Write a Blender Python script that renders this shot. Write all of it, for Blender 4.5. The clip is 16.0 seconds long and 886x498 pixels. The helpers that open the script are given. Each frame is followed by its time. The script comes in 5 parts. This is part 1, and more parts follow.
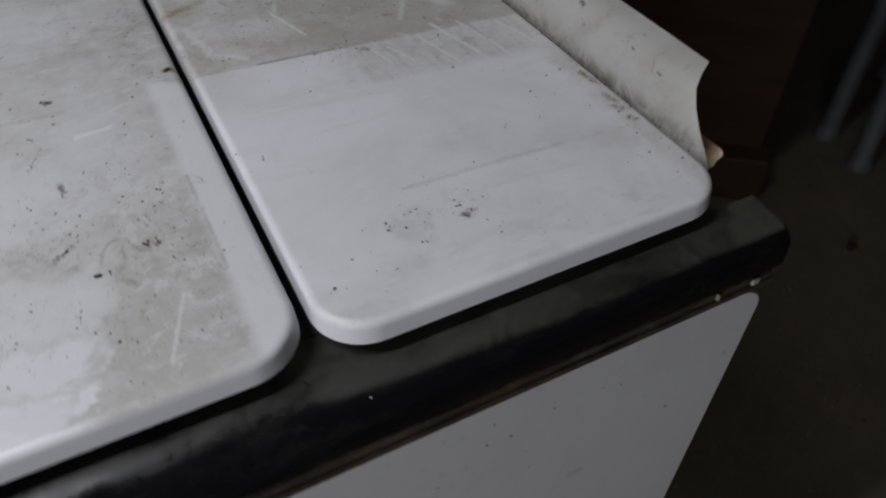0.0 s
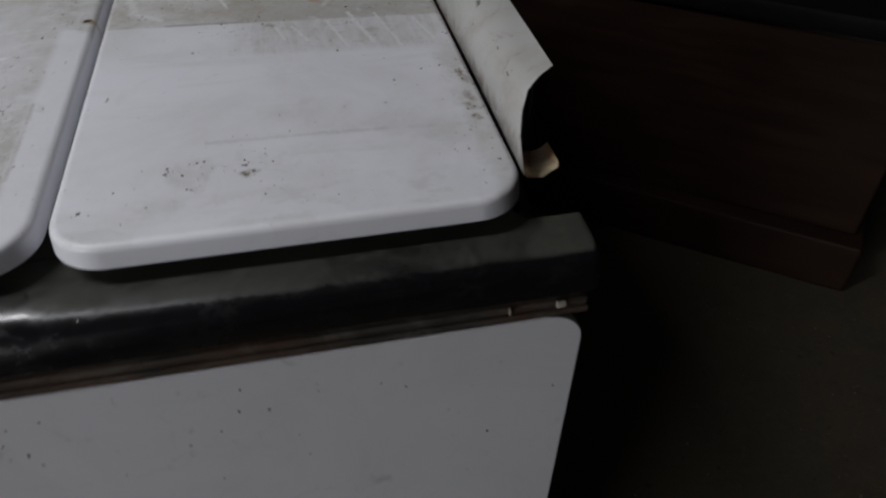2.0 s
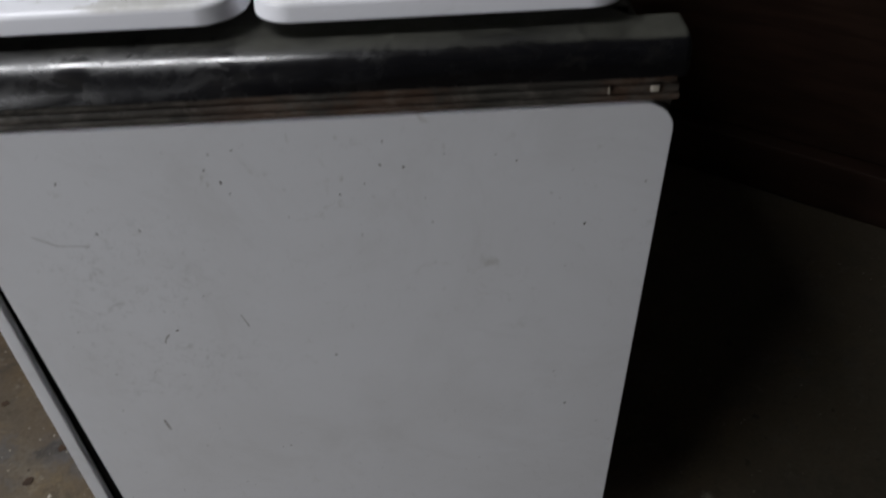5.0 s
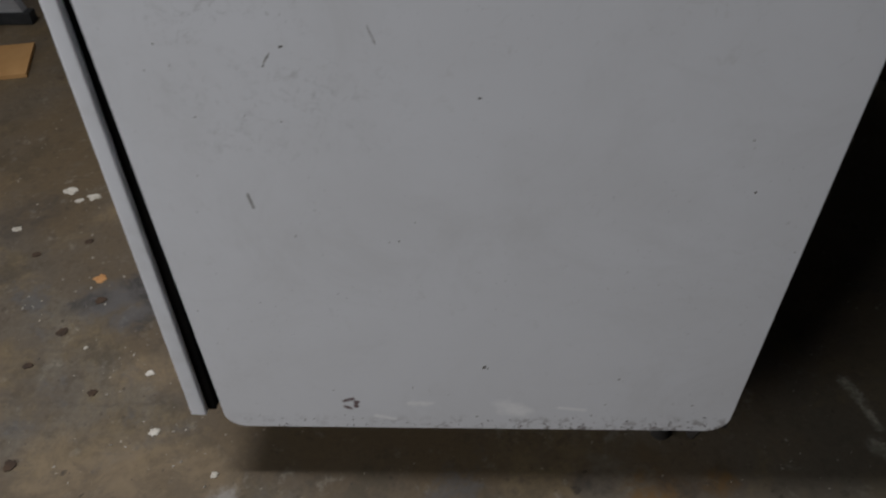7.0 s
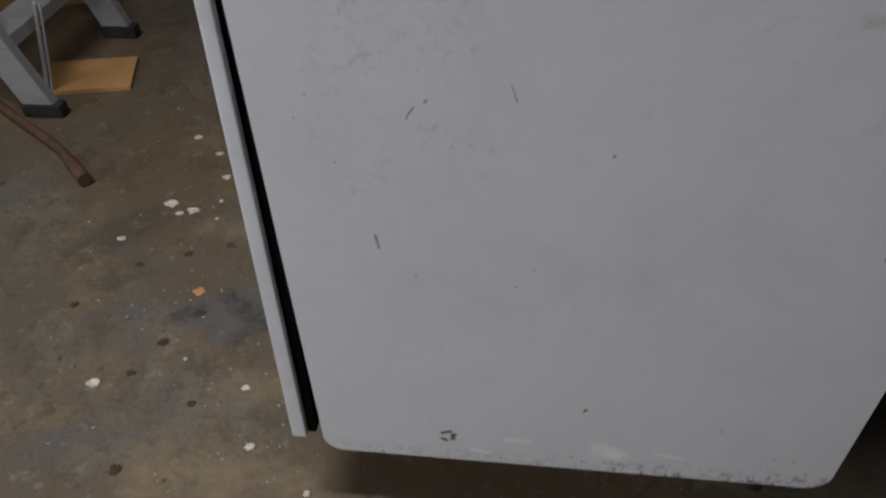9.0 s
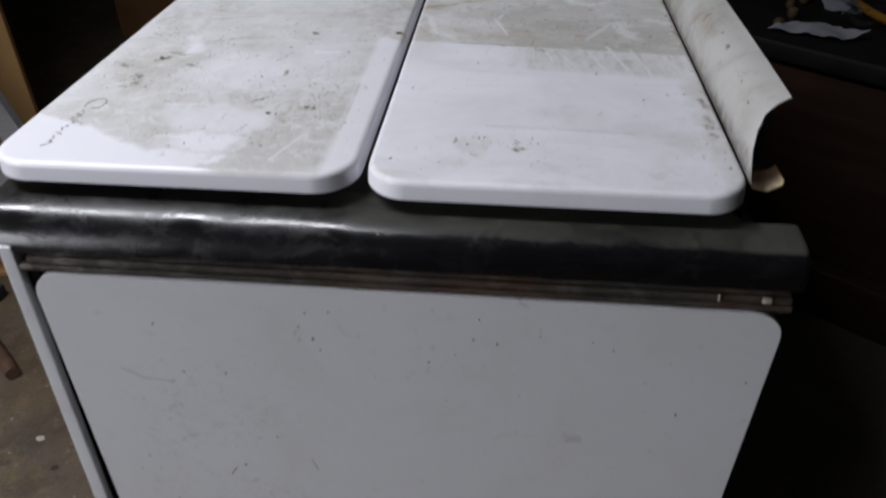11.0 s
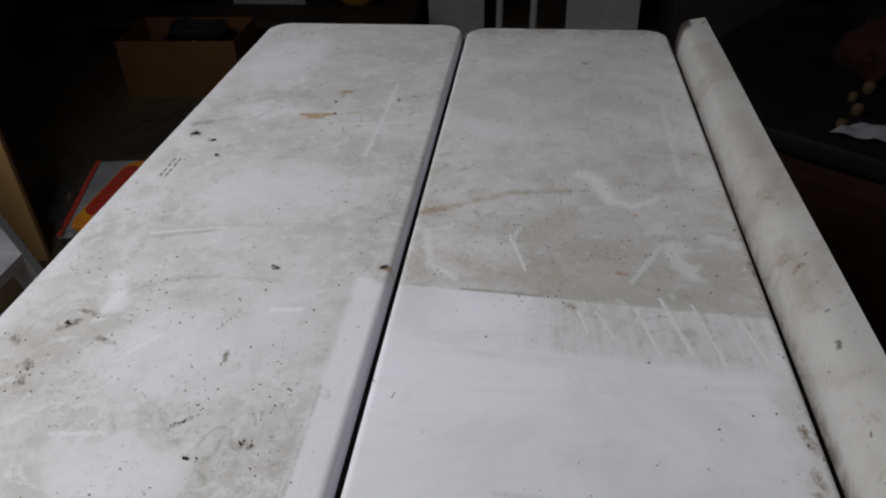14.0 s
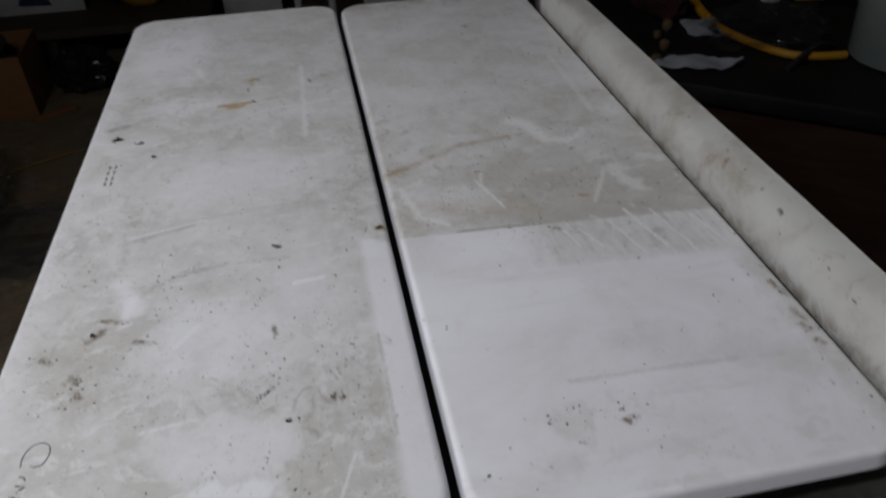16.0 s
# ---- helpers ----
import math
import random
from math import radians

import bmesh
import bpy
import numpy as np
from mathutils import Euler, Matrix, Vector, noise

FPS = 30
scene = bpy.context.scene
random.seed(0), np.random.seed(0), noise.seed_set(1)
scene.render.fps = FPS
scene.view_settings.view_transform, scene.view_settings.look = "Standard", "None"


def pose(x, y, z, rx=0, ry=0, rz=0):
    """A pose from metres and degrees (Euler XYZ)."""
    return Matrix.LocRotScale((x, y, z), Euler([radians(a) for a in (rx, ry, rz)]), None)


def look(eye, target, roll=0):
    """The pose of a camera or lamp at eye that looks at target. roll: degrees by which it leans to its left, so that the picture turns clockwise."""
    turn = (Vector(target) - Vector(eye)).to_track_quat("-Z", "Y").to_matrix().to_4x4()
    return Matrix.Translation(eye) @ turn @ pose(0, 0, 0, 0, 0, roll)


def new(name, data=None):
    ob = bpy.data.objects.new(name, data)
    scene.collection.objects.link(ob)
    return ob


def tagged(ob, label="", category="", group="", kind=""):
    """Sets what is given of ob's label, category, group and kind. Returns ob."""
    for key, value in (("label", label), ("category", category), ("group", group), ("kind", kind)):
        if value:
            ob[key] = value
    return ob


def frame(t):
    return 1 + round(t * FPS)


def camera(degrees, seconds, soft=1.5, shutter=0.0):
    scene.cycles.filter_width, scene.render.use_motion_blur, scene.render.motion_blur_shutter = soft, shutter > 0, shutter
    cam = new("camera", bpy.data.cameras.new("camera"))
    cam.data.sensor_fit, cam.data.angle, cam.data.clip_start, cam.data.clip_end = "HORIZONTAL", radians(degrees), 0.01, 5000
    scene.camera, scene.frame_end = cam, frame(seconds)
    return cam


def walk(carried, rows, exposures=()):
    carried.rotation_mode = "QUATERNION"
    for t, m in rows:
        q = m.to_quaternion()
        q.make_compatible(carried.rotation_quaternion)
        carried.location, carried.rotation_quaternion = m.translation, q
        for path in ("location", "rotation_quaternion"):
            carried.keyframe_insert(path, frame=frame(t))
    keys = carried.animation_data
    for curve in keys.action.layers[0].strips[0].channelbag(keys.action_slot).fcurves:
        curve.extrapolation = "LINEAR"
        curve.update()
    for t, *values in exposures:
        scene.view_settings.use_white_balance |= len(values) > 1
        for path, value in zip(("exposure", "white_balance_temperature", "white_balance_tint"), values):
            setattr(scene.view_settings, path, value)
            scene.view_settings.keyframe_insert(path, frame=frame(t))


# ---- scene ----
cam = camera(61.7, 16.0, soft=2.2, shutter=0.6)
PATH = [
    (0, (0.218, -0.216, 1.231), (0.894, 1.035, -0.175), 1.3),
    (0.5, (0.249, -0.266, 1.228), (0.876, 1.079, -0.113), 4.1),
    (1, (0.315, -0.246, 1.224), (0.837, 1.1, -0.161), -0.4),
    (1.5, (0.372, -0.252, 1.209), (0.796, 1.161, -0.141), -1.7),
    (2, (0.438, -0.319, 1.193), (0.764, 1.147, -0.128), 0.7),
    (2.5, (0.45, -0.351, 1.203), (0.684, 1.157, -0.091), -0.8),
    (3, (0.407, -0.386, 1.194), (0.659, 1.121, -0.097), -1.3),
    (3.2, (0.392, -0.403, 1.199), (0.671, 1.085, -0.109), -1.1),
    (5.3, (0.433, -0.514, 1.084), (0.381, 1.011, -0.209), -3.6),
    (5.5, (0.41, -0.516, 1.041), (0.402, 1.024, -0.235), -3.3),
    (6, (0.372, -0.524, 0.975), (0.336, 0.962, -0.364), -3.5),
    (6.5, (0.333, -0.507, 0.9), (0.266, 0.955, -0.463), -2.6),
    (7, (0.297, -0.51, 0.869), (0.222, 0.953, -0.492), -1.9),
    (7.5, (0.258, -0.533, 0.849), (0.153, 0.923, -0.518), -2.3),
    (8, (0.222, -0.542, 0.853), (0.084, 0.915, -0.511), -2.5),
    (8.2, (0.217, -0.536, 0.852), (0.058, 0.925, -0.504), -2.8),
    (10.3, (0.341, -0.477, 1.113), (0.078, 1.066, -0.132), -1.4),
    (10.5, (0.363, -0.481, 1.145), (0.163, 1.108, -0.053), 0.1),
    (11, (0.389, -0.444, 1.199), (0.237, 1.168, 0.025), -0.2),
    (11.5, (0.377, -0.391, 1.22), (0.182, 1.214, 0.043), -1.5),
    (12, (0.36, -0.351, 1.226), (0.195, 1.225, 0.005), -0.0),
    (12.5, (0.348, -0.328, 1.238), (0.207, 1.208, -0.036), -0.8),
    (13, (0.361, -0.278, 1.261), (0.21, 1.248, -0.023), -2.4),
    (13.5, (0.379, -0.186, 1.278), (0.176, 1.41, 0.089), -2.2),
    (14, (0.385, -0.146, 1.28), (0.162, 1.479, 0.137), -1.8),
    (14.5, (0.35, -0.151, 1.283), (0.308, 1.486, 0.134), -2.0),
    (15, (0.282, -0.172, 1.294), (0.435, 1.457, 0.145), -2.1),
    (15.5, (0.246, -0.189, 1.302), (0.456, 1.441, 0.163), -2.3),
    (16, (0.229, -0.206, 1.295), (0.505, 1.375, 0.101), -2.1),
]
walk(cam, [(t, look(eye, target, roll)) for t, eye, target, roll in PATH],
     exposures=[(0, -0.44, 6450, 11.5), (1, -0.43, 6470, 11.3), (2, -0.43, 6470, 11.2), (2.6, -0.34, 6480, 11.2), (3.2, -0.24, 6500, 11.2), (5.5, 0.18, 6500, 10.2), (7, 0.24, 6490, 10.2), (8.2, 0.28, 6470, 10.4),
                (9.5, 0.30, 6380, 12), (10.5, 0.30, 6200, 14.5), (11, 0.23, 6330, 13), (11.5, 0.17, 6460, 12), (12, 0.12, 6560, 11.5), (13, 0.0, 6580, 11.5), (14, -0.13, 6590, 11.5), (15, -0.23, 6590, 11.5), (16, -0.35, 6520, 11.5)])

# ---- light ----
world = bpy.data.worlds.new("garage_air")
scene.world = world
world.use_nodes = True
world.node_tree.nodes["Background"].inputs[0].default_value = (0.55, 0.62, 0.75, 1)
world.node_tree.nodes["Background"].inputs[1].default_value = 0.004


def area_light(name, at, aim, length, width, watts, tint, spread):
    data = bpy.data.lights.new(name, "AREA")
    data.shape, data.size, data.size_y, data.energy, data.color = "RECTANGLE", length, width, watts, tint
    data.spread = radians(spread)
    ob = new(name, data)
    ob.matrix_world = look(at, aim)
    return ob


area_light("key_and_fill_light", (-0.64, 0.02, 2.30), (-0.64, 0.02, 0.0), 1.0, 0.06, 20.5, (0.967, 0.98, 1.01), 160)
# Added broad fill behind the camera that brightens the side panel; no lamp known there.
area_light("key_and_fill_light", (-2.05, -1.95, 1.50), (0.2, 0.0, 0.45), 1.5, 1.00, 8.8, (0.967, 0.98, 1.01), 80)


# ---- materials ----
class Graph:
    """A small wrapper that adds shader nodes and links them."""

    def __init__(self, name):
        self.mat = bpy.data.materials.new(name)
        self.mat.use_nodes = True
        self.tree = self.mat.node_tree
        self.bsdf = self.tree.nodes["Principled BSDF"]
        self.co = self.add("ShaderNodeTexCoord").outputs["Object"]
        self.xyz = None
        self.rags = {}

    def add(self, kind):
        return self.tree.nodes.new(kind)

    def put(self, value, socket):
        if isinstance(value, bpy.types.NodeSocket):
            self.tree.links.new(value, socket)
        elif isinstance(value, (tuple, list)) and socket.type == "RGBA" and len(value) == 3:
            socket.default_value = (*value, 1)
        else:
            socket.default_value = value

    def math(self, op, a, b=0.0, c=0.0, clamp=False):
        node = self.add("ShaderNodeMath")
        node.operation, node.use_clamp = op, clamp
        for value, socket in zip((a, b, c), node.inputs):
            self.put(value, socket)
        return node.outputs[0]

    def axis(self, n):
        if self.xyz is None:
            sep = self.add("ShaderNodeSeparateXYZ")
            self.put(self.co, sep.inputs[0])
            self.xyz = sep.outputs
        return self.xyz[n]

    def noise(self, scale, detail=4.0, rough=0.55, distort=0.0, stretch=None):
        node = self.add("ShaderNodeTexNoise")
        vec = self.co
        if stretch:
            m = self.add("ShaderNodeMapping")
            self.put(vec, m.inputs[0])
            m.inputs["Scale"].default_value = stretch
            vec = m.outputs[0]
        self.put(vec, node.inputs["Vector"])
        node.inputs["Scale"].default_value = scale
        node.inputs["Detail"].default_value = detail
        node.inputs["Roughness"].default_value = rough
        node.inputs["Distortion"].default_value = distort
        return node.outputs["Fac"]

    def smooth(self, value, lo, hi):
        node = self.add("ShaderNodeMapRange")
        node.interpolation_type = "SMOOTHSTEP"
        self.put(value, node.inputs["Value"])
        self.put(lo, node.inputs["From Min"])
        self.put(hi, node.inputs["From Max"])
        return node.outputs["Result"]

    def specks(self, scale, size, keep=0.4):
        """Round specks of uneven size: 1 inside, 0 outside."""
        node = self.add("ShaderNodeTexVoronoi")
        warp = self.add("ShaderNodeTexNoise")
        self.put(self.co, warp.inputs["Vector"])
        warp.inputs["Scale"].default_value = scale * 1.8
        shift = self.add("ShaderNodeVectorMath")
        shift.operation = "MULTIPLY_ADD"
        self.put(warp.outputs["Color"], shift.inputs[0])
        shift.inputs[1].default_value = (0.55 / scale,) * 3
        self.put(self.co, shift.inputs[2])
        self.put(shift.outputs[0], node.inputs["Vector"])
        node.inputs["Scale"].default_value = scale
        rnd = self.add("ShaderNodeSeparateColor")
        self.put(node.outputs["Color"], rnd.inputs[0])
        radius = self.math("MULTIPLY", self.math("SUBTRACT", rnd.outputs[0], 1.0 - keep), size / keep)
        return self.math("MULTIPLY", self.math("GREATER_THAN", rnd.outputs[0], 1.0 - keep),
                         self.smooth(self.math("SUBTRACT", radius, node.outputs["Distance"]), 0.0, size * 0.25))

    def ragged(self, scale):
        if scale not in self.rags:
            self.rags[scale] = self.math("SUBTRACT", self.noise(scale, 4, 0.65), 0.5)
        return self.rags[scale]

    def segment(self, a, b, width, rough=2.4, axes=(0, 1)):
        """A stroke with a ragged edge between two points of a plane."""
        ax, ay = a
        dx, dy = b[0] - ax, b[1] - ay
        px = self.math("SUBTRACT", self.axis(axes[0]), ax)
        py = self.math("SUBTRACT", self.axis(axes[1]), ay)
        length = dx * dx + dy * dy + 1e-9
        s = self.math("ADD", self.math("MULTIPLY", px, dx / length), self.math("MULTIPLY", py, dy / length), clamp=True)
        qx = self.math("SUBTRACT", px, self.math("MULTIPLY", s, dx))
        qy = self.math("SUBTRACT", py, self.math("MULTIPLY", s, dy))
        d = self.math("SQRT", self.math("ADD", self.math("MULTIPLY", qx, qx), self.math("MULTIPLY", qy, qy)))
        d = self.math("ADD", d, self.math("MULTIPLY", self.ragged(420 if width < 0.0045 else 150 if width < 0.015 else 45), width * rough))
        return self.smooth(self.math("SUBTRACT", width, d), 0.0, width * 0.9)

    def grit(self, scale, lo, hi, stretch=None, distort=0.9):
        """Ragged smudges: 1 where the dirt has gathered."""
        return self.smooth(self.noise(scale, 8, 0.74, distort, stretch), lo, hi)

    def mix(self, fac, a, b):
        node = self.add("ShaderNodeMix")
        node.data_type = "RGBA"
        self.put(fac, node.inputs[0])
        self.put(a, node.inputs[6])
        self.put(b, node.inputs[7])
        return node.outputs[2]

    def most(self, *values):
        out = values[0]
        for v in values[1:]:
            out = self.math("MAXIMUM", out, v)
        return out

    def times(self, *values):
        out = values[0]
        for v in values[1:]:
            out = self.math("MULTIPLY", out, v)
        return out

    def bump(self, height, strength=0.2, distance=0.002):
        node = self.add("ShaderNodeBump")
        self.put(height, node.inputs["Height"])
        node.inputs["Strength"].default_value = strength
        node.inputs["Distance"].default_value = distance
        self.put(node.outputs[0], self.bsdf.inputs["Normal"])

    def done(self, color, rough=0.5, metal=0.0, spec=0.5, coat=0.0):
        self.put(color, self.bsdf.inputs["Base Color"])
        self.put(rough, self.bsdf.inputs["Roughness"])
        self.put(metal, self.bsdf.inputs["Metallic"])
        self.bsdf.inputs["Specular IOR Level"].default_value = spec
        self.bsdf.inputs["Coat Weight"].default_value = coat
        return self.mat


CLEAN, GRIME, DARK = (0.82, 0.825, 0.868), (0.500, 0.492, 0.458), (0.05, 0.045, 0.035)


def enamel_lid_front():
    """The cover whose near corner has been wiped: thin grime with swirls and ragged clean islands."""
    g = Graph("worn_white_enamel_front_cover")
    x, y = g.axis(0), g.axis(1)
    broad, mid, fine = g.noise(6, 5, 0.58, 0.7), g.noise(24, 6, 0.62, 0.6), g.noise(170, 6, 0.72)
    rag = g.math("MULTIPLY", g.math("SUBTRACT", g.noise(26, 6, 0.66, 0.6), 0.5), 0.075)
    rag = g.math("ADD", rag, g.math("MULTIPLY", g.math("SUBTRACT", g.noise(85, 5, 0.7, 0.4), 0.5), 0.026))
    px, py = g.math("ADD", x, rag), g.math("SUBTRACT", y, rag)

    def blob(cx, cy, rx, ry, soft=0.12):
        ex = g.math("DIVIDE", g.math("SUBTRACT", px, cx), rx)
        ey = g.math("DIVIDE", g.math("SUBTRACT", py, cy), ry)
        d = g.math("SQRT", g.math("ADD", g.math("MULTIPLY", ex, ex), g.math("MULTIPLY", ey, ey)))
        return g.smooth(d, 1 + soft, 1 - soft)

    corner = g.smooth(g.math("ADD", py, g.math("MULTIPLY", px, 0.50)), 0.119, 0.108)
    clean = g.most(corner, g.times(blob(0.140, 0.122, 0.046, 0.027, 0.30), 0.45), g.times(blob(0.148, 0.078, 0.030, 0.016, 0.35), 0.8),
                   g.times(blob(0.122, 0.052, 0.034, 0.012, 0.35), 0.85), g.times(blob(0.162, 0.050, 0.014, 0.009, 0.3), 0.9))
    strip = g.times(g.smooth(g.math("ADD", x, g.times(fine, 0.008)), 0.247, 0.257), g.smooth(py, 0.335, 0.318))
    swirls = g.most(g.times(blob(0.125, 0.225, 0.055, 0.050, 0.5), 0.55), g.times(g.segment((0.050, 0.310), (0.064, 0.275), 0.016, 1.2), 0.6),
                    g.times(g.segment((0.190, 0.281), (0.213, 0.284), 0.0055, 1.4), 0.9), g.times(blob(0.20, 0.245, 0.040, 0.055, 0.5), 0.35),
                    g.times(g.segment((0.211, 0.540), (0.214, 0.733), 0.0048, 2.6), 0.5), g.times(g.segment((0.16, 0.612), (0.25, 0.625), 0.0028, 2.6), 0.5),
                    g.times(g.segment((0.080, 0.765), (0.088, 0.735), 0.008, 1.4), 0.7), g.times(blob(0.045, 0.820, 0.055, 0.090, 0.5), 0.75),
                    g.times(blob(0.075, 0.645, 0.050, 0.022, 0.5), 0.6), g.times(blob(0.130, 0.465, 0.090, 0.045, 0.6), 0.5),
                    g.times(blob(0.010, 0.45, 0.030, 0.060, 0.5), 0.35), g.times(g.smooth(x, 0.008, -0.020), 0.35))
    wiped = g.most(clean, g.times(strip, 0.75), swirls)
    thick = g.most(g.segment((0.05, 0.13), (0.09, 0.10), 0.045, 0.8), g.segment((0.03, 0.20), (0.05, 0.26), 0.045, 0.8), g.segment((0.20, 0.06), (0.235, 0.19), 0.05, 0.8))
    veil = g.math("ADD", 0.50, g.math("ADD", g.times(g.smooth(broad, 0.30, 0.68), 0.27), g.math("ADD", g.times(g.smooth(mid, 0.32, 0.70), 0.30), g.times(thick, mid, 0.34))))
    flat = g.smooth(g.axis(2), 0.9085, 0.9132)
    dirt = g.times(veil, flat, g.math("SUBTRACT", 1.0, wiped, clamp=True), g.math("ADD", 0.62, g.math("MULTIPLY", fine, 0.76)))
    color = g.mix(dirt, CLEAN, (0.520, 0.514, 0.494))
    chalk = g.times(g.grit(46, 0.52, 0.62, (0.8, 1.4, 1)), 0.55)
    soot = g.times(g.grit(52, 0.55, 0.66, (1.3, 0.8, 1)), g.smooth(g.noise(8, 4, 0.6), 0.38, 0.58), 0.60)
    kept = g.times(flat, g.math("SUBTRACT", 1.0, g.most(clean, g.times(strip, 0.7)), clamp=True))
    color = g.mix(g.times(chalk, kept), color, (0.74, 0.75, 0.76))
    color = g.mix(g.times(soot, kept, g.math("ADD", 0.75, g.times(thick, 0.75)), 1.0), color, (0.33, 0.315, 0.28))
    bare = g.times(flat, g.math("SUBTRACT", 1.0, clean, clamp=True))
    fresh = g.times(flat, g.math("SUBTRACT", 1.0, g.most(clean, g.times(strip, 0.8), g.times(swirls, 0.7)), clamp=True))
    # Brown-grey smudges, worst at the near end beside the strip and along two old rings.
    worn = g.most(g.times(g.segment((0.205, 0.060), (0.235, 0.190), 0.046, 0.9), 0.52), g.times(g.segment((0.030, 0.195), (0.045, 0.245), 0.035, 1.0), 0.8),
                  g.times(g.segment((0.248, 0.36), (0.258, 0.46), 0.026, 1.2), 0.9), g.times(g.segment((0.10, 0.725), (0.17, 0.745), 0.030, 1.2), 0.7),
                  g.times(g.segment((0.000, 0.905), (0.030, 0.900), 0.022, 1.2), 0.9), g.times(g.segment((-0.005, 0.40), (0.03, 0.31), 0.020, 1.4), 0.6),
                  g.times(g.smooth(g.noise(9, 4, 0.6), 0.46, 0.62), 0.65))
    smut = g.times(worn, fresh, g.most(g.times(g.grit(34, 0.42, 0.68), 0.55), g.times(g.grit(110, 0.50, 0.68), 0.65)))
    color = g.mix(g.times(smut, 0.9), color, (0.27, 0.245, 0.205))
    soil = g.most(*[g.segment(a, b, w, 2.8) for a, b, w in (
        ((0.036, 0.246), (0.043, 0.254), 0.0052), ((0.069, 0.237), (0.081, 0.233), 0.0042), ((0.029, 0.208), (0.035, 0.203), 0.0046), ((0.033, 0.193), (0.039, 0.187), 0.0046),
        ((0.160, 0.158), (0.171, 0.168), 0.0028), ((0.212, 0.150), (0.218, 0.148), 0.0036), ((0.004, 0.233), (0.011, 0.227), 0.0042), ((0.040, 0.268), (0.060, 0.262), 0.0034), ((0.172, 0.232), (0.174, 0.222), 0.0030))])
    color = g.mix(g.times(soil, g.math("ADD", 0.28, g.times(g.grit(130, 0.40, 0.60), 0.70))), color, (0.17, 0.145, 0.105))
    ring = g.most(g.segment((0.046, 0.335), (0.046, 0.372), 0.007, 2.0), g.segment((0.046, 0.372), (0.102, 0.387), 0.005, 2.4),
                  g.segment((0.073, 0.298), (0.099, 0.315), 0.007, 2.0), g.segment((0.099, 0.315), (0.132, 0.320), 0.005, 2.4),
                  g.times(g.segment((0.132, 0.320), (0.185, 0.318), 0.004, 2.8), 0.7), g.times(g.segment((0.100, 0.395), (0.20, 0.405), 0.004, 2.8), 0.5),
                  g.segment((0.002, 0.603), (0.013, 0.608), 0.010, 2.0), g.times(g.segment((0.250, 0.110), (0.249, 0.205), 0.0022, 3.0), 0.9))
    color = g.mix(g.times(ring, g.math("ADD", 0.25, g.times(g.grit(70, 0.40, 0.62), 0.6)), 0.6), color, (0.31, 0.295, 0.26))
    rust = g.most(g.segment((0.116, 0.637), (0.150, 0.639), 0.0060, 2.4), g.segment((0.127, 0.631), (0.137, 0.632), 0.0105, 2.0), g.times(g.segment((0.146, 0.638), (0.182, 0.646), 0.0022, 2.6), 0.7),
                  g.segment((0.150, 0.705), (0.157, 0.706), 0.0064, 2.2), g.times(g.segment((0.266, 0.343), (0.272, 0.343), 0.006, 2.4), 0.9))
    color = g.mix(g.times(rust, g.math("ADD", 0.50, g.times(mid, 0.7), clamp=True)), color, (0.40, 0.27, 0.12))
    black = g.most(g.segment((0.004, 0.579), (0.010, 0.579), 0.0056, 1.9), g.segment((0.174, 0.338), (0.179, 0.335), 0.0030, 2.0),
                   g.segment((0.266, 0.343), (0.269, 0.345), 0.0036, 2.0), g.segment((0.050, 0.530), (0.052, 0.530), 0.0026, 2.0), g.segment((0.033, 0.564), (0.036, 0.564), 0.0026, 2.0), g.segment((0.221, 0.690), (0.223, 0.682), 0.0018))
    color = g.mix(black, color, DARK)
    smudge = g.segment((-0.006, 0.604), (0.012, 0.610), 0.0085, 1.6)
    color = g.mix(g.times(smudge, g.math("ADD", 0.25, g.times(g.grit(90, 0.40, 0.60), 0.6))), color, (0.25, 0.25, 0.25))
    moss = g.most(g.segment((0.075, 0.652), (0.092, 0.655), 0.0060, 2.0), g.segment((0.150, 0.690), (0.160, 0.715), 0.0090, 1.8), g.segment((0.236, 0.700), (0.246, 0.690), 0.0070, 2.0), g.segment((0.110, 0.655), (0.115, 0.660), 0.0050, 2.0))
    color = g.mix(g.times(moss, g.grit(130, 0.48, 0.62), 0.75), color, (0.16, 0.15, 0.10))
    zone = g.times(g.most(g.times(worn, 1.2), g.times(g.smooth(g.noise(11, 4, 0.6), 0.46, 0.62), 0.7)), fresh)
    flecks = g.times(g.specks(70, 0.26, 0.34), zone, g.grit(150, 0.44, 0.60))
    color = g.mix(g.times(flecks, 0.6), color, (0.22, 0.195, 0.155))
    dots = g.most(g.times(g.specks(210, 0.26, 0.30), zone), g.times(g.specks(400, 0.32, 0.28), zone), g.times(g.specks(110, 0.12, 0.18), zone, 0.9), g.times(g.specks(380, 0.24, 0.07), bare, 0.8))
    color = g.mix(g.times(dots, g.math("ADD", 0.35, g.math("MULTIPLY", fine, 0.8))), color, (0.10, 0.080, 0.055))
    scr = g.most(g.segment((0.205, 0.055), (0.222, 0.10), 0.0018, 3.0), g.segment((0.046, 0.378), (0.113, 0.393), 0.0026, 2.4), g.segment((0.061, 0.292), (0.058, 0.259), 0.0075, 1.6), g.segment((0.085, 0.146), (0.12, 0.150), 0.003), g.segment((0.10, 0.225), (0.115, 0.245), 0.003))
    color = g.mix(g.times(scr, 0.5), color, CLEAN)
    g.bump(g.math("ADD", g.times(dots, 0.6), g.math("ADD", g.times(g.noise(7, 2), 1.6), g.times(smut, 0.3))), 0.14, 0.001)
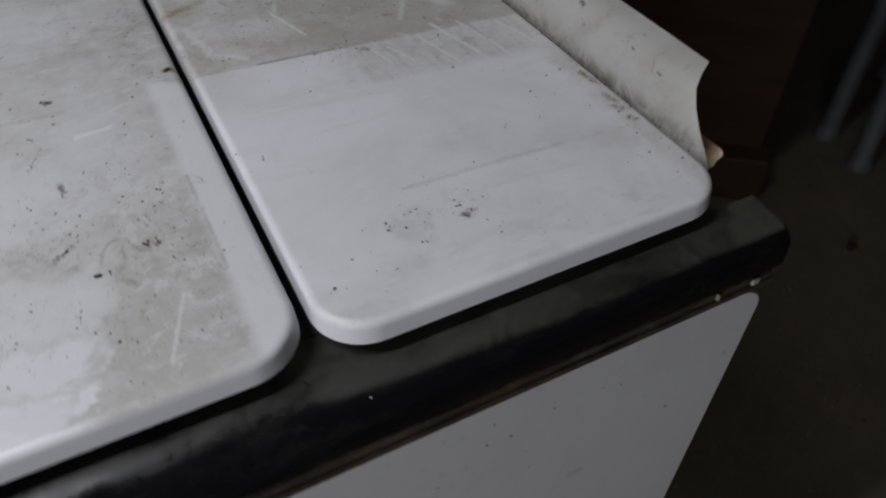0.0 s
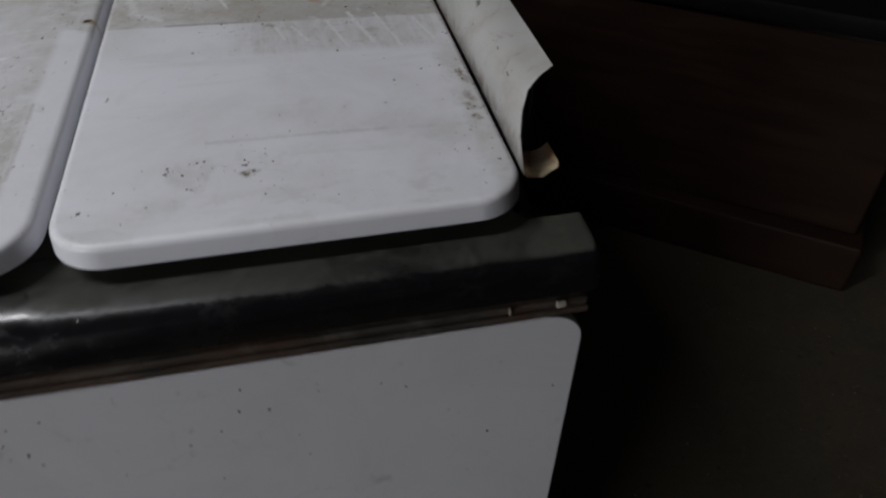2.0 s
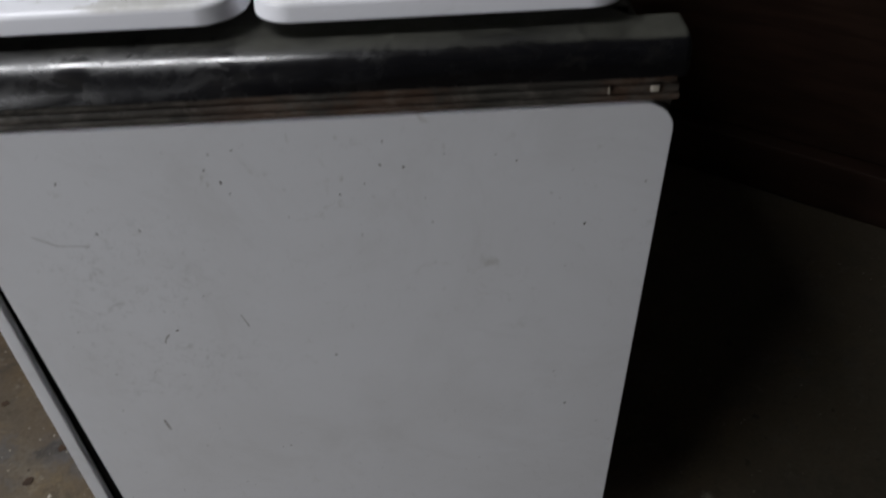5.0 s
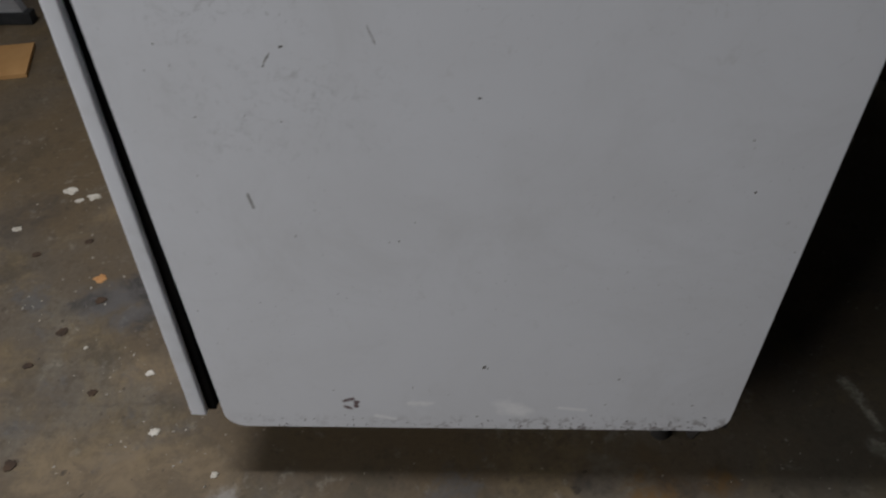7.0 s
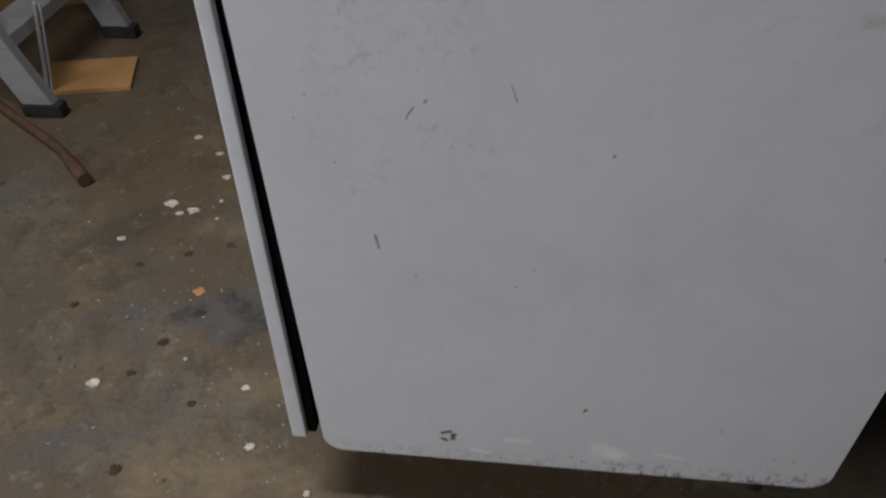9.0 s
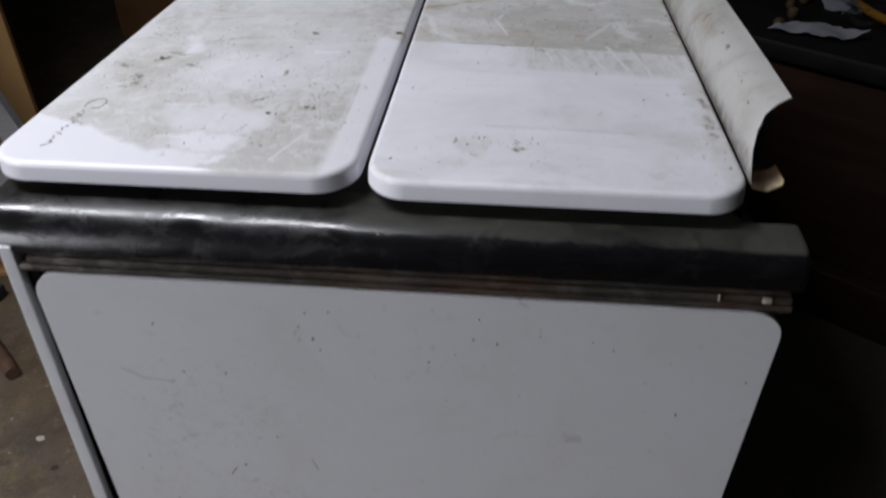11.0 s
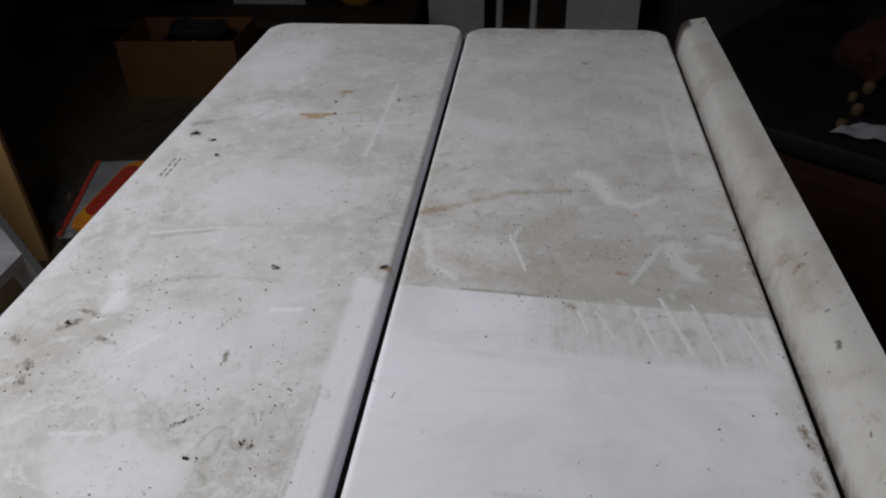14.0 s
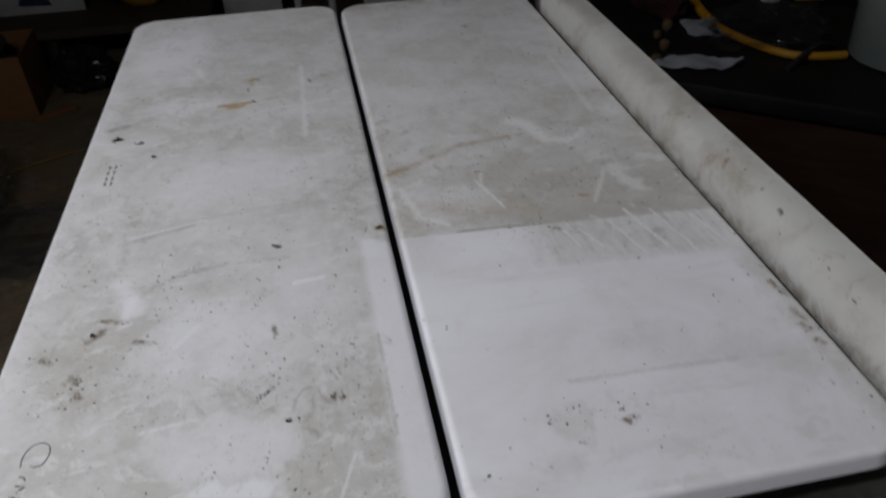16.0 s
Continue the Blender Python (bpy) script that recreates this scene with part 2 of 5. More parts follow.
    return g.done(color, g.math("ADD", 0.28, g.math("MULTIPLY", dirt, 0.36)), spec=0.5)


def enamel_lid_back():
    """The cover with a wiped near third, a stepped edge and old spills beyond it."""
    g = Graph("worn_white_enamel_back_cover")
    x, y = g.axis(0), g.axis(1)
    broad, mid, fine = g.noise(6, 5, 0.60, 0.6), g.noise(24, 6, 0.64, 0.5), g.noise(170, 6, 0.72)
    lean = g.math("ADD", y, g.times(g.math("SUBTRACT", x, 0.33), 0.07))
    py = g.math("ADD", lean, g.math("MULTIPLY", g.math("SUBTRACT", g.noise(34, 6, 0.7), 0.5), 0.007))
    px = g.math("ADD", x, g.math("MULTIPLY", g.math("SUBTRACT", g.noise(30, 6, 0.7), 0.5), 0.05))
    step_far = g.smooth(py, 0.3170, 0.3205)
    step_near = g.times(g.smooth(px, 0.365, 0.425), g.smooth(py, 0.248, 0.268))
    streaks = g.grit(30, 0.40, 0.64, (3.2, 0.55, 1))
    side = g.times(g.smooth(px, 0.345, 0.305), g.smooth(py, 0.225, 0.30), 0.40)
    rim = g.times(g.smooth(g.math("ADD", px, g.times(fine, 0.01)), 0.543, 0.572), g.smooth(y, 0.32, 0.22), 0.75)
    spill = g.times(g.segment((0.36, 0.094), (0.45, 0.090), 0.036, 1.3), g.grit(26, 0.34, 0.66), 0.6)
    lip = g.times(g.smooth(g.noise(20, 5, 0.62, 0.1, (1, 1.8, 1)), 0.42, 0.58), g.smooth(y, 0.088, 0.058), 0.45)
    patches = g.most(g.times(g.smooth(g.noise(9, 5, 0.65, 0.3, stretch=(0.6, 4, 1)), 0.47, 0.70), 0.36), g.times(g.smooth(broad, 0.42, 0.68), 0.32),
                     g.times(g.segment((0.43, 0.155), (0.55, 0.110), 0.050, 1.2), g.math("ADD", 0.16, g.times(mid, 0.45))), g.times(g.smooth(mid, 0.50, 0.66), 0.20))
    dirt = g.most(step_far, g.times(step_near, g.math("ADD", 0.46, g.times(streaks, 0.44))), side, rim, spill, lip, patches)
    dirt = g.times(dirt, g.math("ADD", 0.42, g.math("ADD", g.times(g.smooth(broad, 0.35, 0.66), 0.34), g.times(g.smooth(mid, 0.34, 0.68), 0.34))), g.math("ADD", 0.66, g.math("MULTIPLY", fine, 0.68)))
    dirt = g.times(dirt, g.math("SUBTRACT", 1.0, g.times(g.smooth(y, 0.46, 0.66), 0.28)), g.math("ADD", 0.15, g.times(g.smooth(g.axis(2), 0.9085, 0.9132), 0.85)))
    color = g.mix(dirt, CLEAN, GRIME)
    chalk = g.times(g.grit(46, 0.55, 0.66, (0.9, 1.3, 1)), g.most(step_far, g.times(step_near, 0.6)), 0.50)
    square = g.times(g.smooth(px, 0.34, 0.40), g.smooth(py, 0.318, 0.324), g.smooth(py, 0.470, 0.405))
    color = g.mix(g.times(square, g.math("ADD", 0.30, g.times(mid, 0.35))), color, (0.40, 0.385, 0.345))
    soot = g.times(g.grit(52, 0.54, 0.66), g.smooth(g.noise(8, 4, 0.6), 0.40, 0.60), g.most(step_far, g.times(step_near, 0.7), g.times(lip, 0.6)), 0.58)
    color = g.mix(soot, g.mix(chalk, color, (0.74, 0.75, 0.76)), (0.36, 0.345, 0.305))
    bare = g.most(step_far, g.times(step_near, 0.8), g.times(rim, 0.8), g.times(lip, 0.5), 0.05)
    gather = g.smooth(g.noise(7, 4, 0.6), 0.42, 0.64)
    smut = g.most(g.times(g.grit(34, 0.50, 0.72), gather, 0.5), g.times(g.grit(120, 0.54, 0.70), 0.45))
    smut = g.math("MAXIMUM", smut, g.times(g.segment((0.30, 0.95), (0.56, 0.955), 0.05, 1.2), g.grit(30, 0.40, 0.62), 0.8))
    color = g.mix(g.times(smut, bare, 0.75), color, (0.29, 0.265, 0.215))
    tan = g.most(g.segment((0.289, 0.433), (0.318, 0.447), 0.010, 2.2), g.times(g.segment((0.318, 0.447), (0.366, 0.473), 0.006, 2.8), 0.7),
                 g.times(g.segment((0.366, 0.474), (0.438, 0.483), 0.006, 2.8), 0.55), g.times(g.segment((0.30, 0.36), (0.40, 0.345), 0.03, 1.2), 0.4))
    color = g.mix(g.times(tan, g.math("ADD", 0.22, g.times(g.grit(60, 0.38, 0.62), 0.65)), 1.0), color, (0.34, 0.255, 0.155))
    smear = g.most(g.segment((0.436, 0.516), (0.450, 0.503), 0.0145, 1.7), g.segment((0.450, 0.503), (0.461, 0.472), 0.0150, 1.8), g.times(g.segment((0.460, 0.466), (0.482, 0.459), 0.0095, 2.0), 0.95), g.times(g.segment((0.482, 0.459), (0.502, 0.469), 0.0065, 2.0), 0.9),
                   g.times(g.segment((0.502, 0.469), (0.507, 0.479), 0.005, 2.0), 0.8), g.times(g.segment((0.363, 0.499), (0.368, 0.494), 0.004, 2.0), 0.8), g.times(g.segment((0.500, 0.424), (0.506, 0.418), 0.016, 2.0), 0.5),
                   g.times(g.segment((0.508, 0.395), (0.518, 0.352), 0.015, 2.4), 0.75), g.times(g.segment((0.550, 0.520), (0.554, 0.508), 0.014, 2.4), 0.6),
                   g.times(g.segment((0.545, 0.410), (0.560, 0.400), 0.010, 2.4), 0.6), g.times(g.segment((0.340, 0.380), (0.370, 0.365), 0.026, 2.0), 0.4),
                   g.times(g.segment((0.296, 0.402), (0.306, 0.352), 0.0062, 2.2), 0.8), g.times(g.segment((0.306, 0.352), (0.328, 0.334), 0.0055, 2.4), 0.75), g.times(g.segment((0.298, 0.402), (0.318, 0.412), 0.0045, 2.6), 0.6), g.times(g.segment((0.470, 0.340), (0.500, 0.395), 0.0040, 2.8), 0.6), g.times(g.segment((0.535, 0.690), (0.532, 0.520), 0.0052, 2.6), 0.5),
                   g.times(g.segment((0.378, 0.413), (0.372, 0.39), 0.003, 2.6), 0.6), g.times(g.grit(40, 0.58, 0.70, (0.8, 1.5, 1)), step_far, 0.4))
    color = g.mix(g.times(smear, g.math("ADD", 0.60, g.times(mid, 0.45), clamp=True)), color, (0.78, 0.79, 0.79))
    scr = g.most(g.segment((0.470, 0.306), (0.484, 0.252), 0.0018, 3.0), g.segment((0.513, 0.315), (0.527, 0.249), 0.0018, 3.0),
                 g.segment((0.44, 0.30), (0.452, 0.27), 0.0018, 3.0), g.segment((0.49, 0.32), (0.505, 0.26), 0.003, 3.0),
                 g.segment((0.425, 0.305), (0.433, 0.275), 0.0016, 3.0), g.segment((0.545, 0.30), (0.556, 0.255), 0.002, 3.0), g.segment((0.37, 0.40), (0.385, 0.35), 0.002, 3.0))
    color = g.mix(g.times(scr, 0.9), color, (0.78, 0.79, 0.79))
    shade = g.most(g.times(g.segment((0.345, 0.321), (0.385, 0.319), 0.0020, 3.0), 0.9), g.times(g.segment((0.373, 0.128), (0.450, 0.126), 0.0030, 2.8), 0.55),
                   g.times(g.segment((0.450, 0.126), (0.555, 0.119), 0.0034, 2.8), 0.6), g.times(g.segment((0.30, 0.727), (0.36, 0.727), 0.0022, 3.2), 0.5))
    color = g.mix(g.times(shade, g.smooth(g.noise(40, 4, 0.6), 0.36, 0.58), 0.5), color, (0.33, 0.32, 0.31))
    line = g.times(g.segment((0.335, 0.3205), (0.398, 0.3165), 0.0019, 2.2), g.smooth(g.noise(60, 4, 0.6), 0.34, 0.52))
    color = g.mix(g.times(line, 0.75), color, (0.24, 0.225, 0.20))
    soil = g.most(*[g.segment(a, b, w, 2.8) for a, b, w in (
        ((0.563, 0.192), (0.566, 0.178), 0.0058), ((0.560, 0.160), (0.563, 0.152), 0.0050), ((0.559, 0.128), (0.562, 0.124), 0.0040), ((0.559, 0.145), (0.562, 0.140), 0.0048),
        ((0.567, 0.372), (0.570, 0.362), 0.0060), ((0.398, 0.086), (0.404, 0.089), 0.0050), ((0.419, 0.306), (0.424, 0.304), 0.0040), ((0.448, 0.820), (0.453, 0.816), 0.0052))])
    color = g.mix(g.times(soil, g.math("ADD", 0.25, g.times(g.grit(130, 0.40, 0.60), 0.7))), color, (0.19, 0.14, 0.085))
    orange = g.most(g.segment((0.460, 0.352), (0.466, 0.351), 0.0040, 3.0), g.segment((0.554, 0.703), (0.556, 0.703), 0.0026), g.segment((0.480, 0.442), (0.484, 0.441), 0.0028, 3.0))
    color = g.mix(g.times(orange, 0.7), color, (0.40, 0.19, 0.06))
    zone = g.times(g.smooth(g.noise(12, 4, 0.6), 0.44, 0.60), g.math("ADD", bare, 0.08))
    flecks = g.times(g.specks(70, 0.24, 0.28), zone, g.grit(150, 0.44, 0.60))
    color = g.mix(g.times(flecks, 0.55), color, (0.24, 0.21, 0.165))
    dots = g.most(g.times(g.specks(210, 0.26, 0.30), zone), g.times(g.specks(400, 0.32, 0.30), zone),
                  g.times(g.specks(110, 0.10, 0.10), 0.8), g.times(g.specks(400, 0.24, 0.08), bare, 0.8))
    color = g.mix(g.times(dots, g.math("ADD", 0.35, g.math("MULTIPLY", fine, 0.8))), color, (0.10, 0.080, 0.055))
    g.bump(g.math("ADD", g.times(dots, 0.6), g.math("ADD", g.times(g.noise(7, 2), 1.6), g.times(smut, bare, 0.3))), 0.14, 0.001)
    return g.done(color, g.math("ADD", 0.28, g.math("MULTIPLY", dirt, 0.36)), spec=0.5)


def enamel_side():
    g = Graph("white_enamel_side_panel")
    x, z = g.axis(0), g.axis(2)
    broad, fine = g.noise(6, 4, 0.6, 0.4), g.noise(55, 5, 0.7)
    color = g.mix(g.times(g.smooth(broad, 0.35, 0.75), 0.35), (0.74, 0.75, 0.78), (0.64, 0.64, 0.65))
    rub = g.times(g.most(g.times(g.grit(85, 0.48, 0.66), g.grit(16, 0.42, 0.60), 0.9), g.times(g.smooth(fine, 0.56, 0.74), 0.5)), g.smooth(x, 0.30, 0.12), g.smooth(x, 0.03, 0.08), g.smooth(z, 0.45, 0.55), g.smooth(z, 0.77, 0.70))
    color = g.mix(g.times(rub, 0.48), color, (0.33, 0.33, 0.32))
    curl = g.most(g.segment((0.059, 0.727), (0.078, 0.716), 0.0016, 2.4, (0, 2)), g.segment((0.078, 0.716), (0.105, 0.714), 0.0014, 2.4, (0, 2)))
    color = g.mix(g.times(curl, 0.5), color, (0.30, 0.29, 0.28))
    marks = g.most(*[g.segment(a, b, w * 1.05, 2.0, (0, 2)) for a, b, w in (
        ((0.099, 0.460), (0.101, 0.445), 0.0021), ((0.220, 0.619), (0.225, 0.604), 0.0009), ((0.138, 0.590), (0.143, 0.597), 0.0012))])
    color = g.mix(g.times(marks, 0.8), color, (0.13, 0.12, 0.10))
    ring = g.most(g.segment((0.150, 0.152), (0.160, 0.156), 0.0042, 2.6, (0, 2)), g.segment((0.164, 0.150), (0.162, 0.141), 0.0045, 2.6, (0, 2)), g.segment((0.150, 0.141), (0.155, 0.138), 0.0045, 2.6, (0, 2)))
    color = g.mix(g.times(ring, 0.95), color, (0.085, 0.035, 0.032))
    rust = g.most(0.0, g.times(g.smooth(x, 0.10, 0.42), 0.85), 0.30)
    rust = g.times(rust, g.times(
        g.smooth(g.noise(46, 5, 0.72), 0.500, 0.575), g.smooth(z, 0.132, 0.102), g.smooth(g.noise(8, 2), 0.40, 0.54)))
    color = g.mix(g.times(rust, g.smooth(g.noise(120, 3, 0.6), 0.40, 0.54), 0.95), color, (0.075, 0.045, 0.032))
    patch = g.most(g.segment((0.338, 0.143), (0.357, 0.131), 0.019, 2.0, (0, 2)), g.segment((0.225, 0.148), (0.25, 0.149), 0.006, 2.4, (0, 2)),
                   g.segment((0.185, 0.122), (0.205, 0.117), 0.005, 2.4, (0, 2)), g.segment((0.40, 0.142), (0.43, 0.138), 0.004, 2.4, (0, 2)))
    color = g.mix(g.times(patch, 0.95), color, (0.88, 0.88, 0.89))
    film = g.most(g.times(g.grit(7, 0.46, 0.72), 0.14), g.times(g.grit(48, 0.54, 0.72), g.grit(9, 0.44, 0.60), g.math("ADD", 0.25, g.times(g.smooth(z, 0.60, 0.74), 0.45))))
    color = g.mix(film, color, (0.42, 0.41, 0.38))
    zone = g.smooth(g.noise(8, 3), 0.44, 0.62)
    dots = g.most(g.times(g.specks(120, 0.20, 0.22), zone), g.times(g.specks(260, 0.26, 0.20), zone))
    dots = g.most(dots, g.times(g.specks(220, 0.20, 0.08), 0.4))
    color = g.mix(g.times(dots, 0.28), color, (0.20, 0.19, 0.17))
    g.bump(g.noise(3.5, 2, 0.4), 0.25, 0.004)
    return g.done(color, g.math("ADD", 0.33, g.math("MULTIPLY", fine, 0.15)), spec=0.45)


def enamel_guard():
    g = Graph("cream_white_enamel_guard")
    x, y = g.axis(0), g.axis(1)
    broad, mid, fine = g.noise(9, 5, 0.6, 0.5), g.noise(34, 6, 0.66, 0.5), g.noise(90, 6, 0.7)
    veil = g.times(g.smooth(broad, 0.42, 0.66), g.math("ADD", 0.35, g.times(g.smooth(mid, 0.36, 0.66), 0.65)))
    color = g.mix(g.times(veil, 0.72), (0.84, 0.835, 0.805), (0.53, 0.485, 0.40))
    foot = g.times(g.smooth(g.axis(2), 0.928, 0.912), g.grit(40, 0.40, 0.62), 0.7)
    color = g.mix(foot, color, (0.30, 0.24, 0.17))
    tan = g.most(g.segment((0.590, 0.58), (0.594, 0.50), 0.022, 1.4), g.segment((0.592, 0.78), (0.598, 0.68), 0.020, 1.4), g.segment((0.583, 0.36), (0.584, 0.28), 0.008, 2.0))
    color = g.mix(g.times(tan, g.math("ADD", 0.05, g.times(mid, 0.45))), color, (0.42, 0.35, 0.26))
    spots = g.most(g.segment((0.588, 0.236), (0.589, 0.241), 0.0022, 2.0), g.segment((0.590, 0.271), (0.5915, 0.272), 0.0016, 2.0), g.segment((0.590, 0.408), (0.591, 0.409), 0.0013, 2.0), g.segment((0.592, 0.335), (0.594, 0.337), 0.0009), g.segment((0.583, 0.13), (0.5832, 0.135), 0.0007), g.segment((0.585, 0.165), (0.5855, 0.168), 0.0007))
    dots = g.most(spots, g.times(g.specks(170, 0.22, 0.16), g.smooth(broad, 0.4, 0.6), 0.9), g.times(g.specks(360, 0.26, 0.18), 0.7))
    color = g.mix(g.times(dots, 0.8), color, (0.10, 0.08, 0.06))
    chip = g.times(g.smooth(g.math("ADD", fine, g.times(g.smooth(x, 0.592, 0.580), 0.45)), 0.55, 0.66), g.smooth(y, 0.845, 0.865))
    chip = g.most(chip, g.segment((0.5775, 0.874), (0.5795, 0.862), 0.0048, 1.6), g.segment((0.578, 0.880), (0.584, 0.880), 0.0030, 1.8))
    color = g.mix(g.times(chip, 0.9), color, (0.06, 0.025, 0.02))
    stain = g.most(g.segment((0.583, 0.322), (0.588, 0.326), 0.0034, 2.0), g.times(g.segment((0.578, 0.346), (0.581, 0.340), 0.0060, 2.0), 0.6), g.times(g.segment((0.584, 0.435), (0.588, 0.420), 0.0060, 2.0), 0.5))
    color = g.mix(g.times(stain, g.math("ADD", 0.25, g.times(g.grit(130, 0.42, 0.60), 0.6))), color, (0.36, 0.22, 0.10))
    color = g.mix(g.times(g.grit(44, 0.56, 0.70), 0.40), color, (0.40, 0.36, 0.29))
    g.bump(g.noise(9, 2), 0.2, 0.002)
    return g.done(color, g.math("ADD", 0.26, g.math("MULTIPLY", broad, 0.3)), spec=0.5)


def enamel_plain(name, a=(0.74, 0.75, 0.78), b=(0.60, 0.60, 0.60)):
    g = Graph(name)
    color = g.mix(g.times(g.smooth(g.noise(20, 4, 0.6), 0.45, 0.7), 0.5), a, b)
    color = g.mix(g.times(g.specks(120, 0.2, 0.12), 0.6), color, (0.15, 0.13, 0.11))
    return g.done(color, 0.35)


def black_enamel():
    g = Graph("dusty_black_enamel")
    geo = g.add("ShaderNodeNewGeometry")
    up = g.add("ShaderNodeSeparateXYZ")
    g.put(geo.outputs["Normal"], up.inputs[0])
    cloud = g.noise(14, 7, 0.7, 0.9)
    lie = g.smooth(g.math("ADD", up.outputs[2], g.math("MULTIPLY", g.math("SUBTRACT", cloud, 0.5), 0.16)), 0.86, 0.98)
    dust = g.times(lie, g.math("ADD", 0.25, g.times(g.grit(9, 0.35, 0.62), 0.75)), g.math("ADD", 0.55, g.math("MULTIPLY", g.noise(160, 5, 0.7), 0.8)))
    rubbed = g.grit(20, 0.58, 0.66)
    dust = g.times(dust, g.math("SUBTRACT", 1.0, g.times(rubbed, 0.85)))
    dust = g.times(dust, g.math("ADD", 0.35, g.times(g.smooth(g.axis(0), 0.06, 0.40), 0.65)))
    color = g.mix(dust, (0.005, 0.005, 0.006), (0.046, 0.046, 0.036))
    film = g.times(g.grit(18, 0.50, 0.68, (0.6, 1, 2.0)), 0.3)
    color = g.mix(film, color, (0.028, 0.026, 0.022))
    crumbs = g.times(g.specks(170, 0.20, 0.10), g.smooth(g.noise(9, 2), 0.45, 0.6), lie)
    color = g.mix(g.times(crumbs, 0.7), color, (0.40, 0.37, 0.31))
    g.bump(g.noise(14, 3, 0.5), 0.12, 0.002)
    gloss = g.math("ADD", 0.15, g.math("ADD", g.times(g.smooth(cloud, 0.40, 0.62), 0.12), g.times(g.grit(55, 0.48, 0.66, (0.5, 1, 1)), 0.14)))
    return g.done(color, g.math("ADD", gloss, g.math("ADD", g.times(dust, 0.55), g.times(film, 0.25))), spec=0.4)


def rusty_rail():
    """Worn bare metal, pale and pitted, with rust along its middle and at its far end."""
    g = Graph("rusted_metal_rail")
    x = g.axis(0)
    n, f, lines = g.noise(14, 5, 0.65, 0.3, stretch=(1, 1, 3)), g.noise(90, 5, 0.7), g.noise(30, 5, 0.7, 0.0, (0.4, 6, 9))
    color = g.mix(g.smooth(lines, 0.40, 0.62), (0.020, 0.019, 0.016), (0.085, 0.078, 0.066))
    color = g.mix(g.times(g.smooth(n, 0.44, 0.60), 0.8), color, (0.040, 0.034, 0.028))
    rusty = g.most(g.times(g.smooth(x, 0.20, 0.30), g.smooth(x, 0.47, 0.40)), g.smooth(x, 0.52, 0.57), g.times(g.smooth(x, 0.06, 0.02), 0.5))
    color = g.mix(g.times(rusty, g.smooth(g.noise(22, 6, 0.7), 0.40, 0.58), 0.85), color, (0.075, 0.041, 0.024))
    pale = g.most(g.times(g.smooth(x, 0.10, 0.03), 0.8), g.times(g.smooth(x, 0.30, 0.10), 0.35), 0.2)
    color = g.mix(g.times(pale, g.grit(60, 0.46, 0.62, (0.5, 1, 1)), 0.9), color, (0.30, 0.27, 0.23))
    g.bump(f, 0.4, 0.002)
    return g.done(color, g.math("ADD", 0.42, g.math("MULTIPLY", n, 0.4)), metal=0.15)


